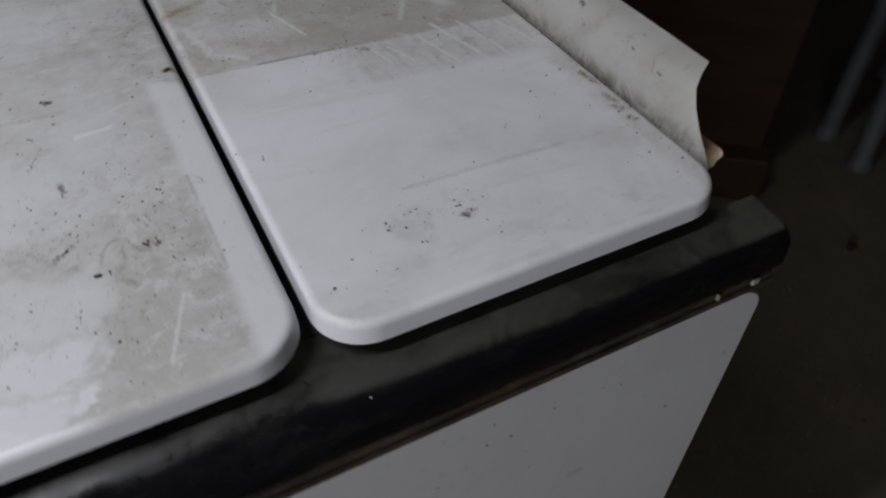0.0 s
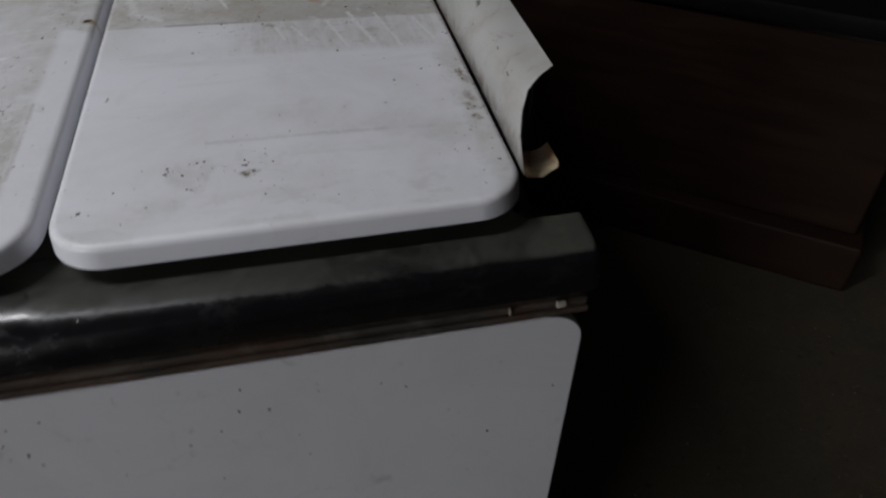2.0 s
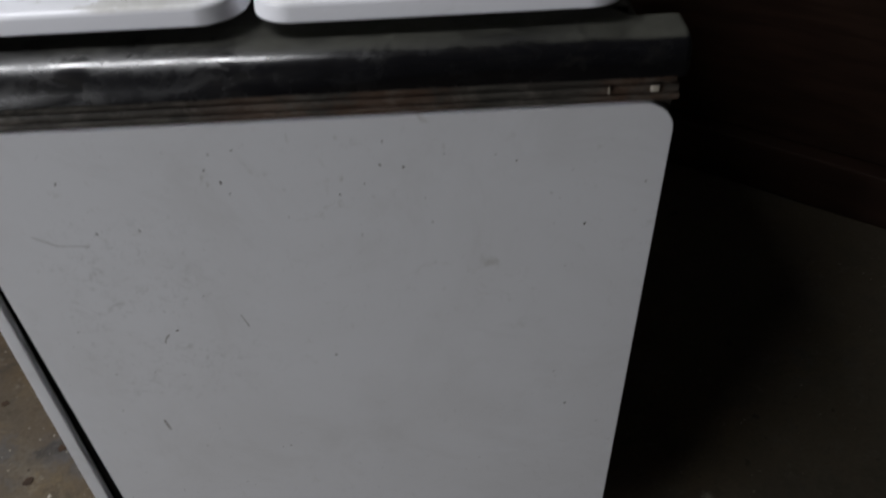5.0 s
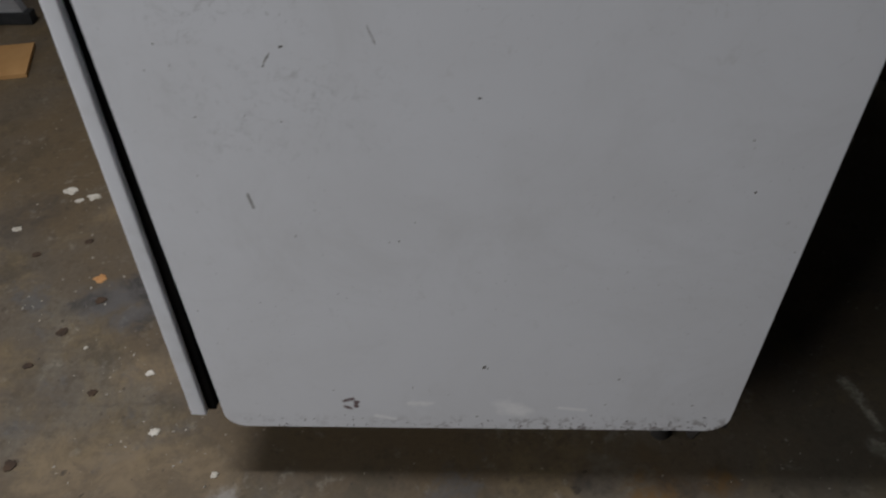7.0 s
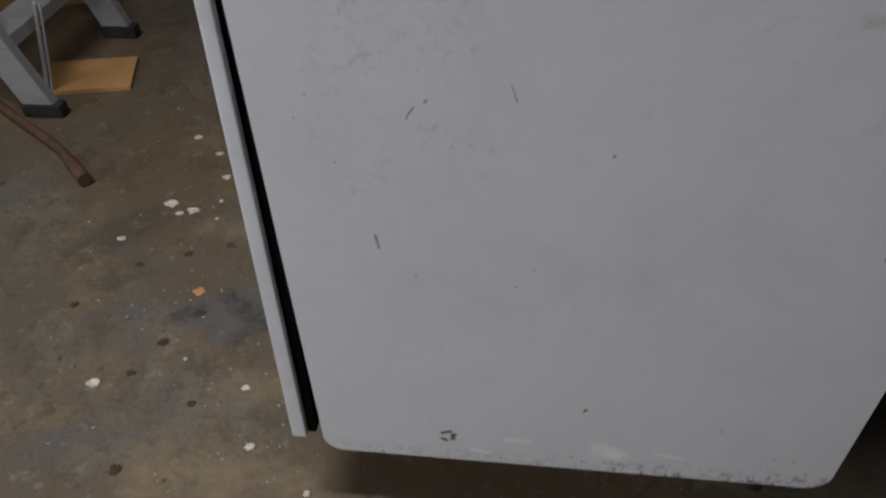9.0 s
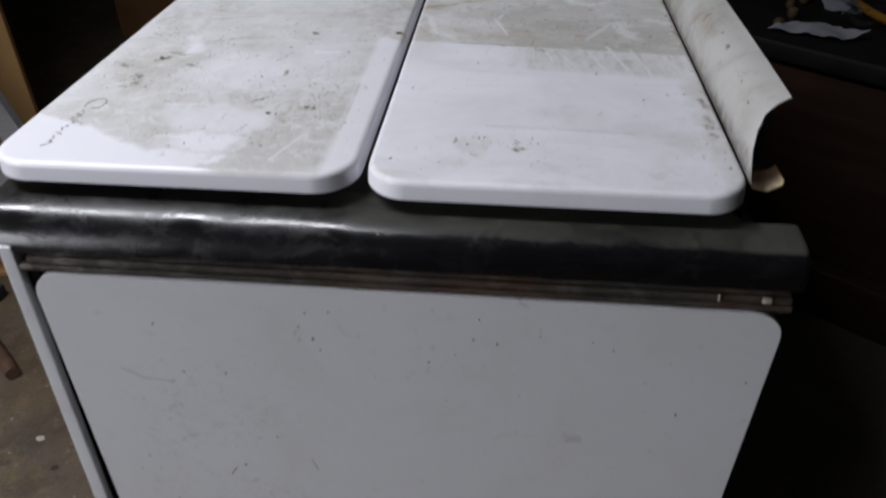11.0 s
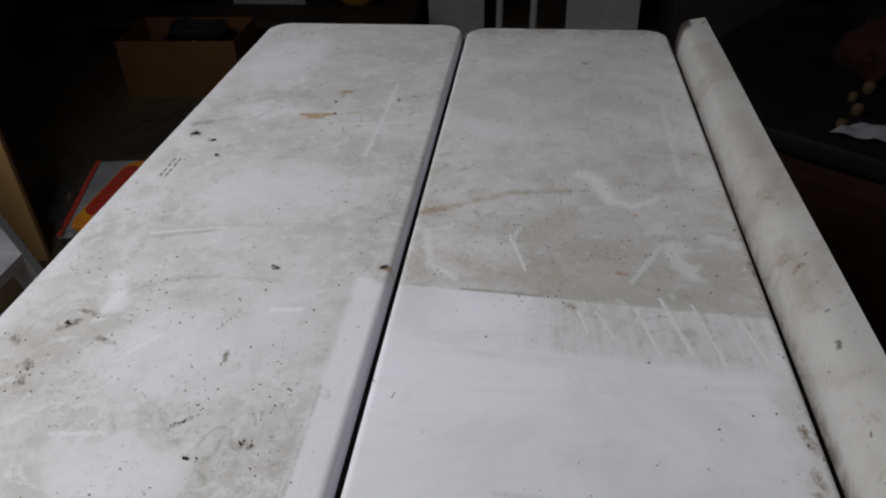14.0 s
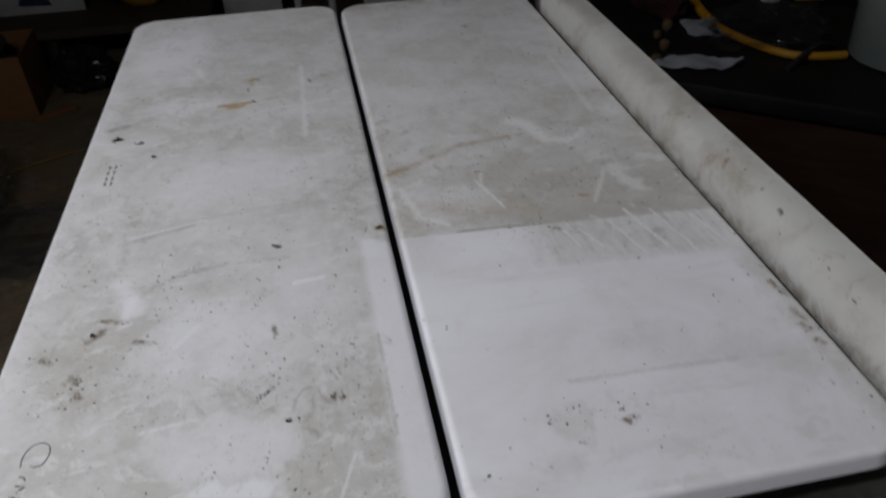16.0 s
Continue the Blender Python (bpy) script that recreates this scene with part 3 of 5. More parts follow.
def concrete():
    g = Graph("stained_garage_concrete")
    broad, mid, fine = g.noise(2.2, 6, 0.65, 0.3), g.noise(11, 7, 0.7, 0.2), g.noise(120, 7, 0.75)
    color = g.mix(g.smooth(broad, 0.40, 0.60), (0.108, 0.076, 0.042), (0.103, 0.082, 0.059))
    color = g.mix(g.times(g.grit(4.0, 0.50, 0.62, None, 0.3), 0.70), color, (0.166, 0.120, 0.062))
    color = g.mix(g.times(g.grit(3.1, 0.52, 0.62, None, 0.2), 0.6), color, (0.146, 0.124, 0.094))
    color = g.mix(g.times(g.grit(9, 0.52, 0.64, None, 0.2), 0.65), color, (0.060, 0.047, 0.028))
    color = g.mix(g.times(g.grit(30, 0.53, 0.66, None, 0.2), 0.60), color, (0.060, 0.045, 0.030))
    color = g.mix(g.times(g.grit(26, 0.56, 0.68, None, 0.2), 0.55), color, (0.235, 0.208, 0.168))
    color = g.mix(g.times(g.grit(5.5, 0.56, 0.66, None, 0.3), 0.6), color, (0.080, 0.082, 0.086))
    # Greyer concrete on the right, also darkened in colour for the shade beside the range.
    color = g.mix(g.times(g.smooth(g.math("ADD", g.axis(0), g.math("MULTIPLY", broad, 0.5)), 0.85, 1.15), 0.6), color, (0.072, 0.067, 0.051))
    color = g.mix(g.times(g.smooth(fine, 0.35, 0.7), 0.35), color, (0.050, 0.038, 0.027))
    bluish = g.most(g.segment((-0.30, 0.30), (-0.23, 0.33), 0.06, 1.6), g.segment((-0.25, 0.26), (-0.20, 0.30), 0.04, 1.6))
    color = g.mix(g.times(bluish, 0.6), color, (0.080, 0.085, 0.095))
    tans = g.most(g.times(g.segment((-0.36, 0.525), (-0.29, 0.512), 0.045, 1.4), 0.6), g.times(g.segment((-0.197, 0.160), (-0.130, 0.160), 0.050, 1.4), 0.8), g.times(g.segment((-0.26, 0.0), (-0.05, -0.015), 0.085, 1.3), 0.75))
    color = g.mix(g.times(tans, g.math("ADD", 0.25, g.times(g.grit(16, 0.36, 0.62), 0.75))), color, (0.205, 0.148, 0.086))
    tar = g.most(g.segment((-0.266, 0.344), (-0.192, 0.286), 0.030, 1.4), g.times(g.segment((-0.350, 0.286), (-0.306, 0.302), 0.028, 1.4), 0.8), g.times(g.segment((-0.225, 0.250), (-0.194, 0.280), 0.028, 1.4), 0.8),
                 g.times(g.segment((-0.589, 0.423), (-0.502, 0.524), 0.075, 1.2), 0.6), g.times(g.segment((0.545, -0.018), (0.575, -0.030), 0.022, 1.8), 0.9), g.times(g.segment((0.44, -0.015), (0.47, -0.02), 0.025, 1.6), 0.6))
    color = g.mix(g.times(tar, g.math("ADD", 0.22, g.times(g.grit(34, 0.38, 0.58), 0.78))), color, (0.036, 0.032, 0.029))
    oil = g.most(g.times(g.specks(11, 0.17, 0.55), 0.85), g.times(g.specks(27, 0.19, 0.5), 0.8), g.times(g.specks(60, 0.20, 0.4), 0.75), g.times(g.specks(140, 0.22, 0.3), 0.6))
    color = g.mix(g.times(oil, g.math("ADD", 0.45, g.times(g.grit(45, 0.4, 0.6), 0.55))), color, (0.030, 0.022, 0.016))
    rust = g.most(g.segment((0.52, -0.03), (0.56, -0.05), 0.05, 1.6), g.segment((0.60, -0.02), (0.62, -0.01), 0.025, 1.8))
    color = g.mix(g.times(rust, g.grit(24, 0.40, 0.6), 0.8), color, (0.14, 0.075, 0.022))
    powder = g.segment((-0.018, -0.045), (-0.008, -0.072), 0.024, 2.2)
    color = g.mix(g.times(powder, 0.36), color, (0.44, 0.44, 0.43))
    splash = g.most(g.segment((0.828, 0.150), (0.838, 0.118), 0.013, 1.8), g.segment((0.840, 0.105), (0.846, 0.072), 0.009, 1.8), g.times(g.segment((0.832, 0.045), (0.842, 0.036), 0.018, 1.8), 0.8))
    color = g.mix(g.times(splash, g.math("ADD", 0.25, g.times(g.grit(55, 0.42, 0.60), 0.6))), color, (0.33, 0.31, 0.26))
    color = g.mix(g.times(g.specks(130, 0.24, 0.12), g.smooth(mid, 0.42, 0.58), 0.8), color, (0.48, 0.43, 0.36))
    line = g.math("ADD", 0.10, g.math("MULTIPLY", g.math("SUBTRACT", mid, 0.5), 0.05))
    crack = g.smooth(g.math("ABSOLUTE", g.math("SUBTRACT", g.axis(1), line)), 0.005, 0.0)
    color = g.mix(g.times(crack, g.smooth(g.axis(0), 0.02, -0.06), g.grit(16, 0.42, 0.58), 0.45), color, (0.05, 0.042, 0.035))
    g.bump(g.math("ADD", g.math("MULTIPLY", fine, 0.35), mid), 0.3, 0.004)
    return g.done(color, g.math("ADD", 0.45, g.math("MULTIPLY", mid, 0.35)), spec=0.4)


def simple(name, a, b, scale=20, rough=0.6, metal=0.0, stretch=None, bump=0.15, spec=0.4):
    g = Graph(name)
    n, f = g.noise(scale, 5, 0.6, 0.2, stretch=stretch), g.noise(scale * 7, 4, 0.65, stretch=stretch)
    color = g.mix(g.smooth(n, 0.35, 0.68), a, b)
    color = g.mix(g.times(f, 0.3), color, tuple(v * 0.6 for v in a))
    g.bump(f, bump, 0.002)
    return g.done(color, g.math("ADD", rough - 0.1, g.math("MULTIPLY", n, 0.2)), metal, spec)


def clear_plastic(name, tint=(0.9, 0.92, 0.95), strength=0.22):
    g = Graph(name)
    g.bump(g.noise(34, 2, 0.4, 0.6), 0.8, 0.02)
    clear = g.add("ShaderNodeBsdfTransparent")
    film = g.add("ShaderNodeMixShader")
    film.inputs[0].default_value = strength
    g.put(clear.outputs[0], film.inputs[1])
    g.put(g.bsdf.outputs[0], film.inputs[2])
    g.put(film.outputs[0], g.tree.nodes["Material Output"].inputs[0])
    return g.done(tuple(v * 0.05 for v in tint), 0.10, spec=0.9)


M_LID_FRONT, M_LID_BACK = enamel_lid_front(), enamel_lid_back()
M_SIDE, M_GUARD = enamel_side(), enamel_guard()
M_FRONT = enamel_plain("white_enamel_front_edge")
M_BLACK, M_RAIL = black_enamel(), rusty_rail()
M_FLOOR = concrete()
M_CAVITY = simple("sooty_sheet_metal", (0.012, 0.011, 0.010), (0.025, 0.020, 0.016), 15, 0.7)
# Near-black, used only for the sheet in the gap behind the front panel.
M_MATT_BLACK = simple("matt_black_gap", (0.004, 0.004, 0.004), (0.008, 0.007, 0.006), 20, 0.95, spec=0.05)
def burnt_cream():
    """Cream enamel, burnt brown away from its chipped lip."""
    g = Graph("burnt_cream_enamel")
    ragged = g.math("ADD", g.axis(1), g.math("MULTIPLY", g.math("SUBTRACT", g.noise(90, 5, 0.7), 0.5), 0.016))
    color = g.mix(g.smooth(ragged, 0.072, 0.088), (0.52, 0.43, 0.28), (0.10, 0.048, 0.018))
    color = g.mix(g.times(g.grit(120, 0.50, 0.66), 0.6), color, (0.16, 0.09, 0.04))
    return g.done(color, 0.38)


M_CREAM = burnt_cream()
M_INK = simple("worn_black_lettering", (0.05, 0.05, 0.055), (0.30, 0.29, 0.27), 420, 0.5)
M_CRUMB = simple("dark_dirt_crumbs", (0.045, 0.034, 0.024), (0.115, 0.085, 0.055), 200, 0.95, spec=0.05)
M_SPECK = simple("grey_brown_dirt_specks", (0.075, 0.068, 0.060), (0.26, 0.245, 0.22), 420, 0.9, spec=0.1)
M_RUST = simple("rust_chips", (0.022, 0.013, 0.009), (0.060, 0.032, 0.020), 250, 0.9, spec=0.1)
M_BLACKBAG = simple("glossy_black_plastic", (0.006, 0.006, 0.007), (0.012, 0.012, 0.012), 20, 0.28)
M_DARKSTEEL = simple("dark_grey_steel", (0.05, 0.053, 0.058), (0.085, 0.09, 0.095), 8, 0.55)
M_CARD = simple("brown_cardboard", (0.36, 0.19, 0.065), (0.42, 0.235, 0.09), 8, 0.85, stretch=(1, 1, 6))
M_CARD_DARK = simple("dull_orange_cardboard", (0.13, 0.058, 0.020), (0.17, 0.080, 0.030), 6, 0.85)
M_BOARD = simple("tan_fibre_board", (0.26, 0.15, 0.052), (0.32, 0.19, 0.075), 4, 0.8, stretch=(3, 3, 0.6))
M_ALU = simple("scuffed_aluminium", (0.52, 0.53, 0.55), (0.62, 0.63, 0.65), 30, 0.42, 0.7, stretch=(1, 1, 8))
M_RUBBER = simple("black_rubber", (0.012, 0.012, 0.013), (0.025, 0.025, 0.025), 40, 0.8)
M_STICK = simple("rust_brown_stick", (0.07, 0.035, 0.02), (0.11, 0.06, 0.035), 25, 0.7)
M_TURNED = simple("worn_turned_wood", (0.075, 0.048, 0.024), (0.13, 0.085, 0.045), 40, 0.6)
M_WOOD = simple("red_brown_veneer", (0.026, 0.012, 0.007), (0.042, 0.020, 0.012), 5, 0.5, stretch=(1, 1, 8))
M_BLACKTOP = simple("black_laminate", (0.007, 0.007, 0.007), (0.014, 0.013, 0.012), 12, 0.6, spec=0.2)
M_YELLOW = simple("yellow_rubber_hose", (0.40, 0.19, 0.012), (0.50, 0.26, 0.02), 14, 0.45)
M_PAPER = simple("crumpled_white_paper", (0.24, 0.25, 0.285), (0.34, 0.35, 0.385), 12, 0.8)
M_WHITE = simple("dull_white_paint", (0.34, 0.345, 0.335), (0.42, 0.42, 0.41), 5, 0.6)
M_GREY = simple("grey_painted_metal", (0.20, 0.21, 0.23), (0.28, 0.29, 0.31), 8, 0.5)
M_DARKWOOD = simple("dark_stained_timber", (0.030, 0.021, 0.014), (0.055, 0.038, 0.025), 5, 0.75, stretch=(1, 6, 6))
M_RED = simple("red_plastic", (0.50, 0.035, 0.02), (0.60, 0.06, 0.03), 10, 0.4)
M_LID = simple("dull_red_lid", (0.15, 0.010, 0.008), (0.20, 0.016, 0.012), 12, 0.5)
M_CANWHITE = simple("white_can_paint", (0.62, 0.63, 0.64), (0.72, 0.73, 0.74), 12, 0.5)
M_DARKRED = simple("dark_red_cloth", (0.022, 0.005, 0.004), (0.042, 0.008, 0.006), 15, 0.9)
M_ORANGE = simple("orange_print", (0.85, 0.28, 0.02), (0.90, 0.42, 0.03), 18, 0.4)
M_CARD_PRINT = simple("grey_white_print", (0.30, 0.31, 0.34), (0.42, 0.42, 0.44), 14, 0.4)
M_BLUE = simple("blue_print", (0.014, 0.020, 0.05), (0.020, 0.030, 0.07), 10, 0.5)
M_NAVY = simple("dark_blue_cloth", (0.010, 0.014, 0.035), (0.018, 0.024, 0.055), 15, 0.9)
M_ROPE = simple("dirty_yellow_rope", (0.11, 0.065, 0.012), (0.17, 0.10, 0.02), 60, 0.8)
M_OCHRE = simple("ochre_plastic_sack", (0.42, 0.22, 0.02), (0.52, 0.30, 0.04), 9, 0.45)
M_BUCKET = simple("grey_green_plastic", (0.16, 0.185, 0.18), (0.21, 0.235, 0.225), 6, 0.45)
M_PLASTIC = clear_plastic("clear_plastic_film", strength=0.20)
M_CHIP_W = simple("white_paint_flake", (0.40, 0.36, 0.29), (0.66, 0.62, 0.55), 90, 0.7)
M_CHIP_D = simple("dusty_paint_bits", (0.24, 0.21, 0.17), (0.46, 0.43, 0.38), 90, 0.8)
M_CHIP_O = simple("orange_flake", (0.42, 0.20, 0.07), (0.52, 0.28, 0.11), 60, 0.7)
M_CHIP_B = simple("brown_flake", (0.040, 0.026, 0.017), (0.075, 0.045, 0.027), 60, 0.9)
# Far wall only: lack of light there is put into its darker colour.
M_WALL_DARKENED = simple("darkened_far_wall", (0.05, 0.048, 0.045), (0.075, 0.07, 0.065), 4, 0.9)
M_PLASTER = simple("dull_plaster_wall", (0.25, 0.245, 0.235), (0.31, 0.30, 0.285), 4, 0.9)
M_CEIL = simple("white_ceiling_board", (0.46, 0.45, 0.43), (0.54, 0.53, 0.50), 3, 0.9)


# ---- mesh helpers ----
def empty(name, at, label, category, group="", kind=""):
    ob = new(name)
    ob.empty_display_size = 0.05
    ob.location = at
    return tagged(ob, label, category, group, kind)


def finish(name, bm, material, smooth=False):
    bmesh.ops.recalc_face_normals(bm, faces=bm.faces[:])
    me = bpy.data.meshes.new(name)
    if smooth:
        for f in bm.faces:
            f.smooth = True
        for e in bm.edges:
            if len(e.link_faces) == 2 and e.calc_face_angle(0) > 0.7:
                e.smooth = False
    bm.to_mesh(me)
    bm.free()
    me.materials.append(material)
    return me


def even(ob, smooth):
    """Keeps large faces flat beside small rounded edges."""
    if smooth:
        ob.modifiers.new("even_shading", "WEIGHTED_NORMAL").keep_sharp = True
    return ob


def origin(ob):
    """The place of a thing or part in the world, before the scene is first updated."""
    at = Vector((0, 0, 0))
    while ob is not None:
        at += ob.location + (ob.matrix_parent_inverse.translation if ob.parent else Vector((0, 0, 0)))
        ob = ob.parent
    return at


def part(name, bm, material, parent, label="", smooth=True):
    """One mesh, given in world coordinates, under a thing or a part."""
    ob = even(new(name, finish(name, bm, material, smooth)), smooth)
    ob.parent = parent
    ob.matrix_parent_inverse = Matrix.Translation(-origin(parent))
    return tagged(ob, label)


def thing(name, bm, material, label, category, group="", kind="", smooth=True):
    ob = even(new(name, finish(name, bm, material, smooth)), smooth)
    return tagged(ob, label, category, group, kind)


def join(*bms):
    """Several pieces of one part in one bmesh."""
    out = bmesh.new()
    for b in bms:
        me = bpy.data.meshes.new("piece")
        b.to_mesh(me)
        b.free()
        out.from_mesh(me)
        bpy.data.meshes.remove(me)
    return out


def box(lo, hi, bevel=0.002, m=None):
    bm = bmesh.new()
    bmesh.ops.create_cube(bm, size=1)
    size = Vector(hi) - Vector(lo)
    mid = (Vector(hi) + Vector(lo)) / 2
    bmesh.ops.scale(bm, vec=size, verts=bm.verts)
    if bevel:
        bmesh.ops.bevel(bm, geom=bm.edges[:] + bm.verts[:], offset=min(bevel, min(size) * 0.45), segments=2, affect="EDGES", profile=0.5)
    bmesh.ops.transform(bm, matrix=(m if m else Matrix.Identity(4)) @ Matrix.Translation(mid), verts=bm.verts)
    return bm


def outline(x0, y0, x1, y1, r, n=6):
    """A rectangle with rounded corners, counter-clockwise."""
    pts = []
    for cx, cy, a in ((x1 - r, y1 - r, 0), (x0 + r, y1 - r, 90), (x0 + r, y0 + r, 180), (x1 - r, y0 + r, 270)):
        for k in range(n + 1):
            q = radians(a + 90 * k / n)
            pts.append((cx + r * math.cos(q), cy + r * math.sin(q)))
    return pts


def loft(rings, close=True):
    """Skin over rings of equal length, capped at both ends."""
    bm = bmesh.new()
    rows = [[bm.verts.new(p) for p in ring] for ring in rings]
    n = len(rows[0])
    for a, b in zip(rows, rows[1:]):
        for k in range(n):
            bm.faces.new((a[k], a[(k + 1) % n], b[(k + 1) % n], b[k]))
    if close:
        bm.faces.new(rows[0][::-1])
        bm.faces.new(rows[-1])
    return bm


def slab(x0, y0, x1, y1, r, profile, n=8):
    """A flat plate with rounded corners; profile: rows of (inset, z) from the underside to the top."""
    return loft([[(x, y, z) for x, y in outline(x0 + i, y0 + i, x1 - i, y1 - i, max(r - i, 0.002), n)] for i, z in profile])


def tube(points, radius, sides=12, cap=True):
    """A round bar along points; radius: one number, or one for each point."""
    pts = [Vector(p) for p in points]
    radii = radius if isinstance(radius, (list, tuple)) else [radius] * len(pts)
    rings, side = [], None
    for k, p in enumerate(pts):
        way = (pts[min(k + 1, len(pts) - 1)] - pts[max(k - 1, 0)]).normalized()
        if side is None:
            side = way.orthogonal().normalized()
        side = (side - way * side.dot(way)).normalized()
        up = way.cross(side)
        rings.append([p + radii[k] * (math.cos(a) * side + math.sin(a) * up) for a in (2 * math.pi * s / sides for s in range(sides))])
    return loft(rings, cap)


def lathe(at, profile, sides=32):
    """A turned body about an upright axis; profile: rows of (radius, z)."""
    return loft([[(at[0] + r * math.cos(a), at[1] + r * math.sin(a), at[2] + z) for a in (2 * math.pi * s / sides for s in range(sides))] for r, z in profile])


def curve(points, steps=6):
    """A smooth line through points (Catmull-Rom)."""
    pts = [Vector(p) for p in points]
    out = []
    for k in range(len(pts) - 1):
        a, b, c, d = pts[max(k - 1, 0)], pts[k], pts[k + 1], pts[min(k + 2, len(pts) - 1)]
        for s in range(steps):
            t = s / steps
            out.append(0.5 * (2 * b + (c - a) * t + (2 * a - 5 * b + 4 * c - d) * t * t + (3 * b - a - 3 * c + d) * t ** 3))
    return out + [pts[-1]]


def sheet(corners, nu, nv, thick, rough, scale, seed=0.0, m=None):
    """A crumpled sheet between four corners, with thickness."""
    a, b, c, d = (Vector(p) for p in corners)
    normal = (b - a).cross(d - a).normalized()
    rows = [[], []]
    bm = bmesh.new()
    for side in (0, 1):
        for j in range(nv + 1):
            for i in range(nu + 1):
                u, v = i / nu, j / nv
                p = (a * (1 - u) + b * u) * (1 - v) + (d * (1 - u) + c * u) * v
                w = noise.noise(p * scale + Vector((seed, seed * 1.7, 0))) + 0.5 * noise.noise(p * scale * 2.7 + Vector((0, seed, 3)))
                rows[side].append(bm.verts.new(p + normal * (rough * w + (thick if side else 0))))
    w = nu + 1
    for j in range(nv):
        for i in range(nu):
            k = j * w + i
            bm.faces.new([rows[0][q] for q in (k, k + w, k + w + 1, k + 1)])
            bm.faces.new([rows[1][q] for q in (k, k + 1, k + w + 1, k + w)])
    rim = [i for i in range(w)] + [j * w + nu for j in range(1, nv + 1)] + [nv * w + i for i in range(nu - 1, -1, -1)] + [j * w for j in range(nv - 1, 0, -1)]
    for k in range(len(rim)):
        p, q = rim[k], rim[(k + 1) % len(rim)]
        bm.faces.new((rows[0][p], rows[0][q], rows[1][q], rows[1][p]))
    return bm


def lump(at, size, rough, scale, seed, subdiv=3, crease=0.0):
    """A crumpled closed bag or cloth lump."""
    bm = bmesh.new()
    bmesh.ops.create_icosphere(bm, subdivisions=subdiv, radius=1)
    for v in bm.verts:
        n = noise.noise(v.co * scale + Vector((seed, 0, seed))) + 0.6 * noise.noise(v.co * scale * 2.3 + Vector((0, seed, 0)))
        fold = 0.5 - abs(noise.noise(v.co * 4.3 + Vector((seed, seed, 0)))) * 2 - abs(noise.noise(v.co * 9.1 + Vector((0, seed, seed))))
        p = v.co * (1 + rough * n + crease * fold)
        p.z = max(p.z, -0.82)
        v.co = Vector(at) + Vector((p.x * size[0], p.y * size[1], (p.z + 0.82) * size[2]))
    return bm


# ---- the closed garage ----
def structure(name, bm, material, label):
    return thing(name, bm, material, label, name.split("_")[0], kind="structure", smooth=False)


X0, X1, Y0, Y1, TOP = -3.2, 3.6, -3.4, 4.4, 2.7
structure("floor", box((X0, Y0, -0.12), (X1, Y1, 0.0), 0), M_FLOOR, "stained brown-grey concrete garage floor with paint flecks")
structure("wall_north", box((X0, Y1, -0.12), (X1, Y1 + 0.15, TOP), 0), M_WALL_DARKENED, "garage wall behind the clutter, coloured dark to look unlit")
# Unseen walls and ceiling, toned paler to bounce light into the dark areas.
structure("wall_south", box((X0, Y0 - 0.15, -0.12), (X1, Y0, TOP), 0), M_PLASTER, "dull plain plaster garage wall")
structure("wall_west", box((X0 - 0.15, Y0 - 0.15, -0.12), (X0, Y1 + 0.15, TOP), 0), M_PLASTER, "dull plain plaster garage wall")
structure("wall_east", box((X1, Y0 - 0.15, -0.12), (X1 + 0.15, Y1 + 0.15, TOP), 0), M_PLASTER, "dull plain plaster garage wall")
structure("ceiling", box((X0 - 0.15, Y0 - 0.15, TOP), (X1 + 0.15, Y1 + 0.15, TOP + 0.1), 0), M_CEIL, "dim plain garage ceiling")


# ---- the old kitchen range ----
stove = empty("stove", (0.30, 0.46, 0.0), "old white enamel kitchen range with dirty closed covers on bare concrete", "stove")
part("body", box((0.016, 0.010, 0.085), (0.592, 0.965, 0.868), 0.006), M_CAVITY, stove, "sooty dark inner casing")

# The near side: one pressed sheet with rounded corners and a thin turned edge.
panel = loft([[(x, y, z) for x, z in outline(0.0 + i, 0.097 + i, 0.602 - i, 0.831 - i, 0.026 - i, 8)]
              for i, y in ((0.002, 0.010), (0.0, 0.008), (0.0, 0.0016), (0.0004, 0.0005), (0.0014, 0.0))])
for v in panel.verts:
    v.co.x += 0.007 * (v.co.z - 0.10) / 0.73
side_panel = part("side_panel", panel, M_SIDE, stove, "scuffed white enamel side panel with a chipped lower edge")
part("panel_backing", box((0.004, 0.0085, 0.092), (0.606, 0.0105, 0.848), 0.0005), M_CAVITY, stove)
part("trim_rail", join(box((0.004, -0.0025, 0.8345), (0.6085, 0.0095, 0.8405), 0.0018), box((0.010, 0.0000, 0.8395), (0.6080, 0.012, 0.8465), 0.0022), box((0.014, 0.0045, 0.8460), (0.6070, 0.014, 0.8540), 0.0015)),
     M_RAIL, stove, "rusted metal rail under the black rim")
for x0, x1 in ((0.585, 0.598), (0.553, 0.560)):
    part("enamel_flake", box((x0, -0.003, 0.842), (x1 - 0.006, 0.0, 0.8475), 0.0015), M_CHIP_W, stove)

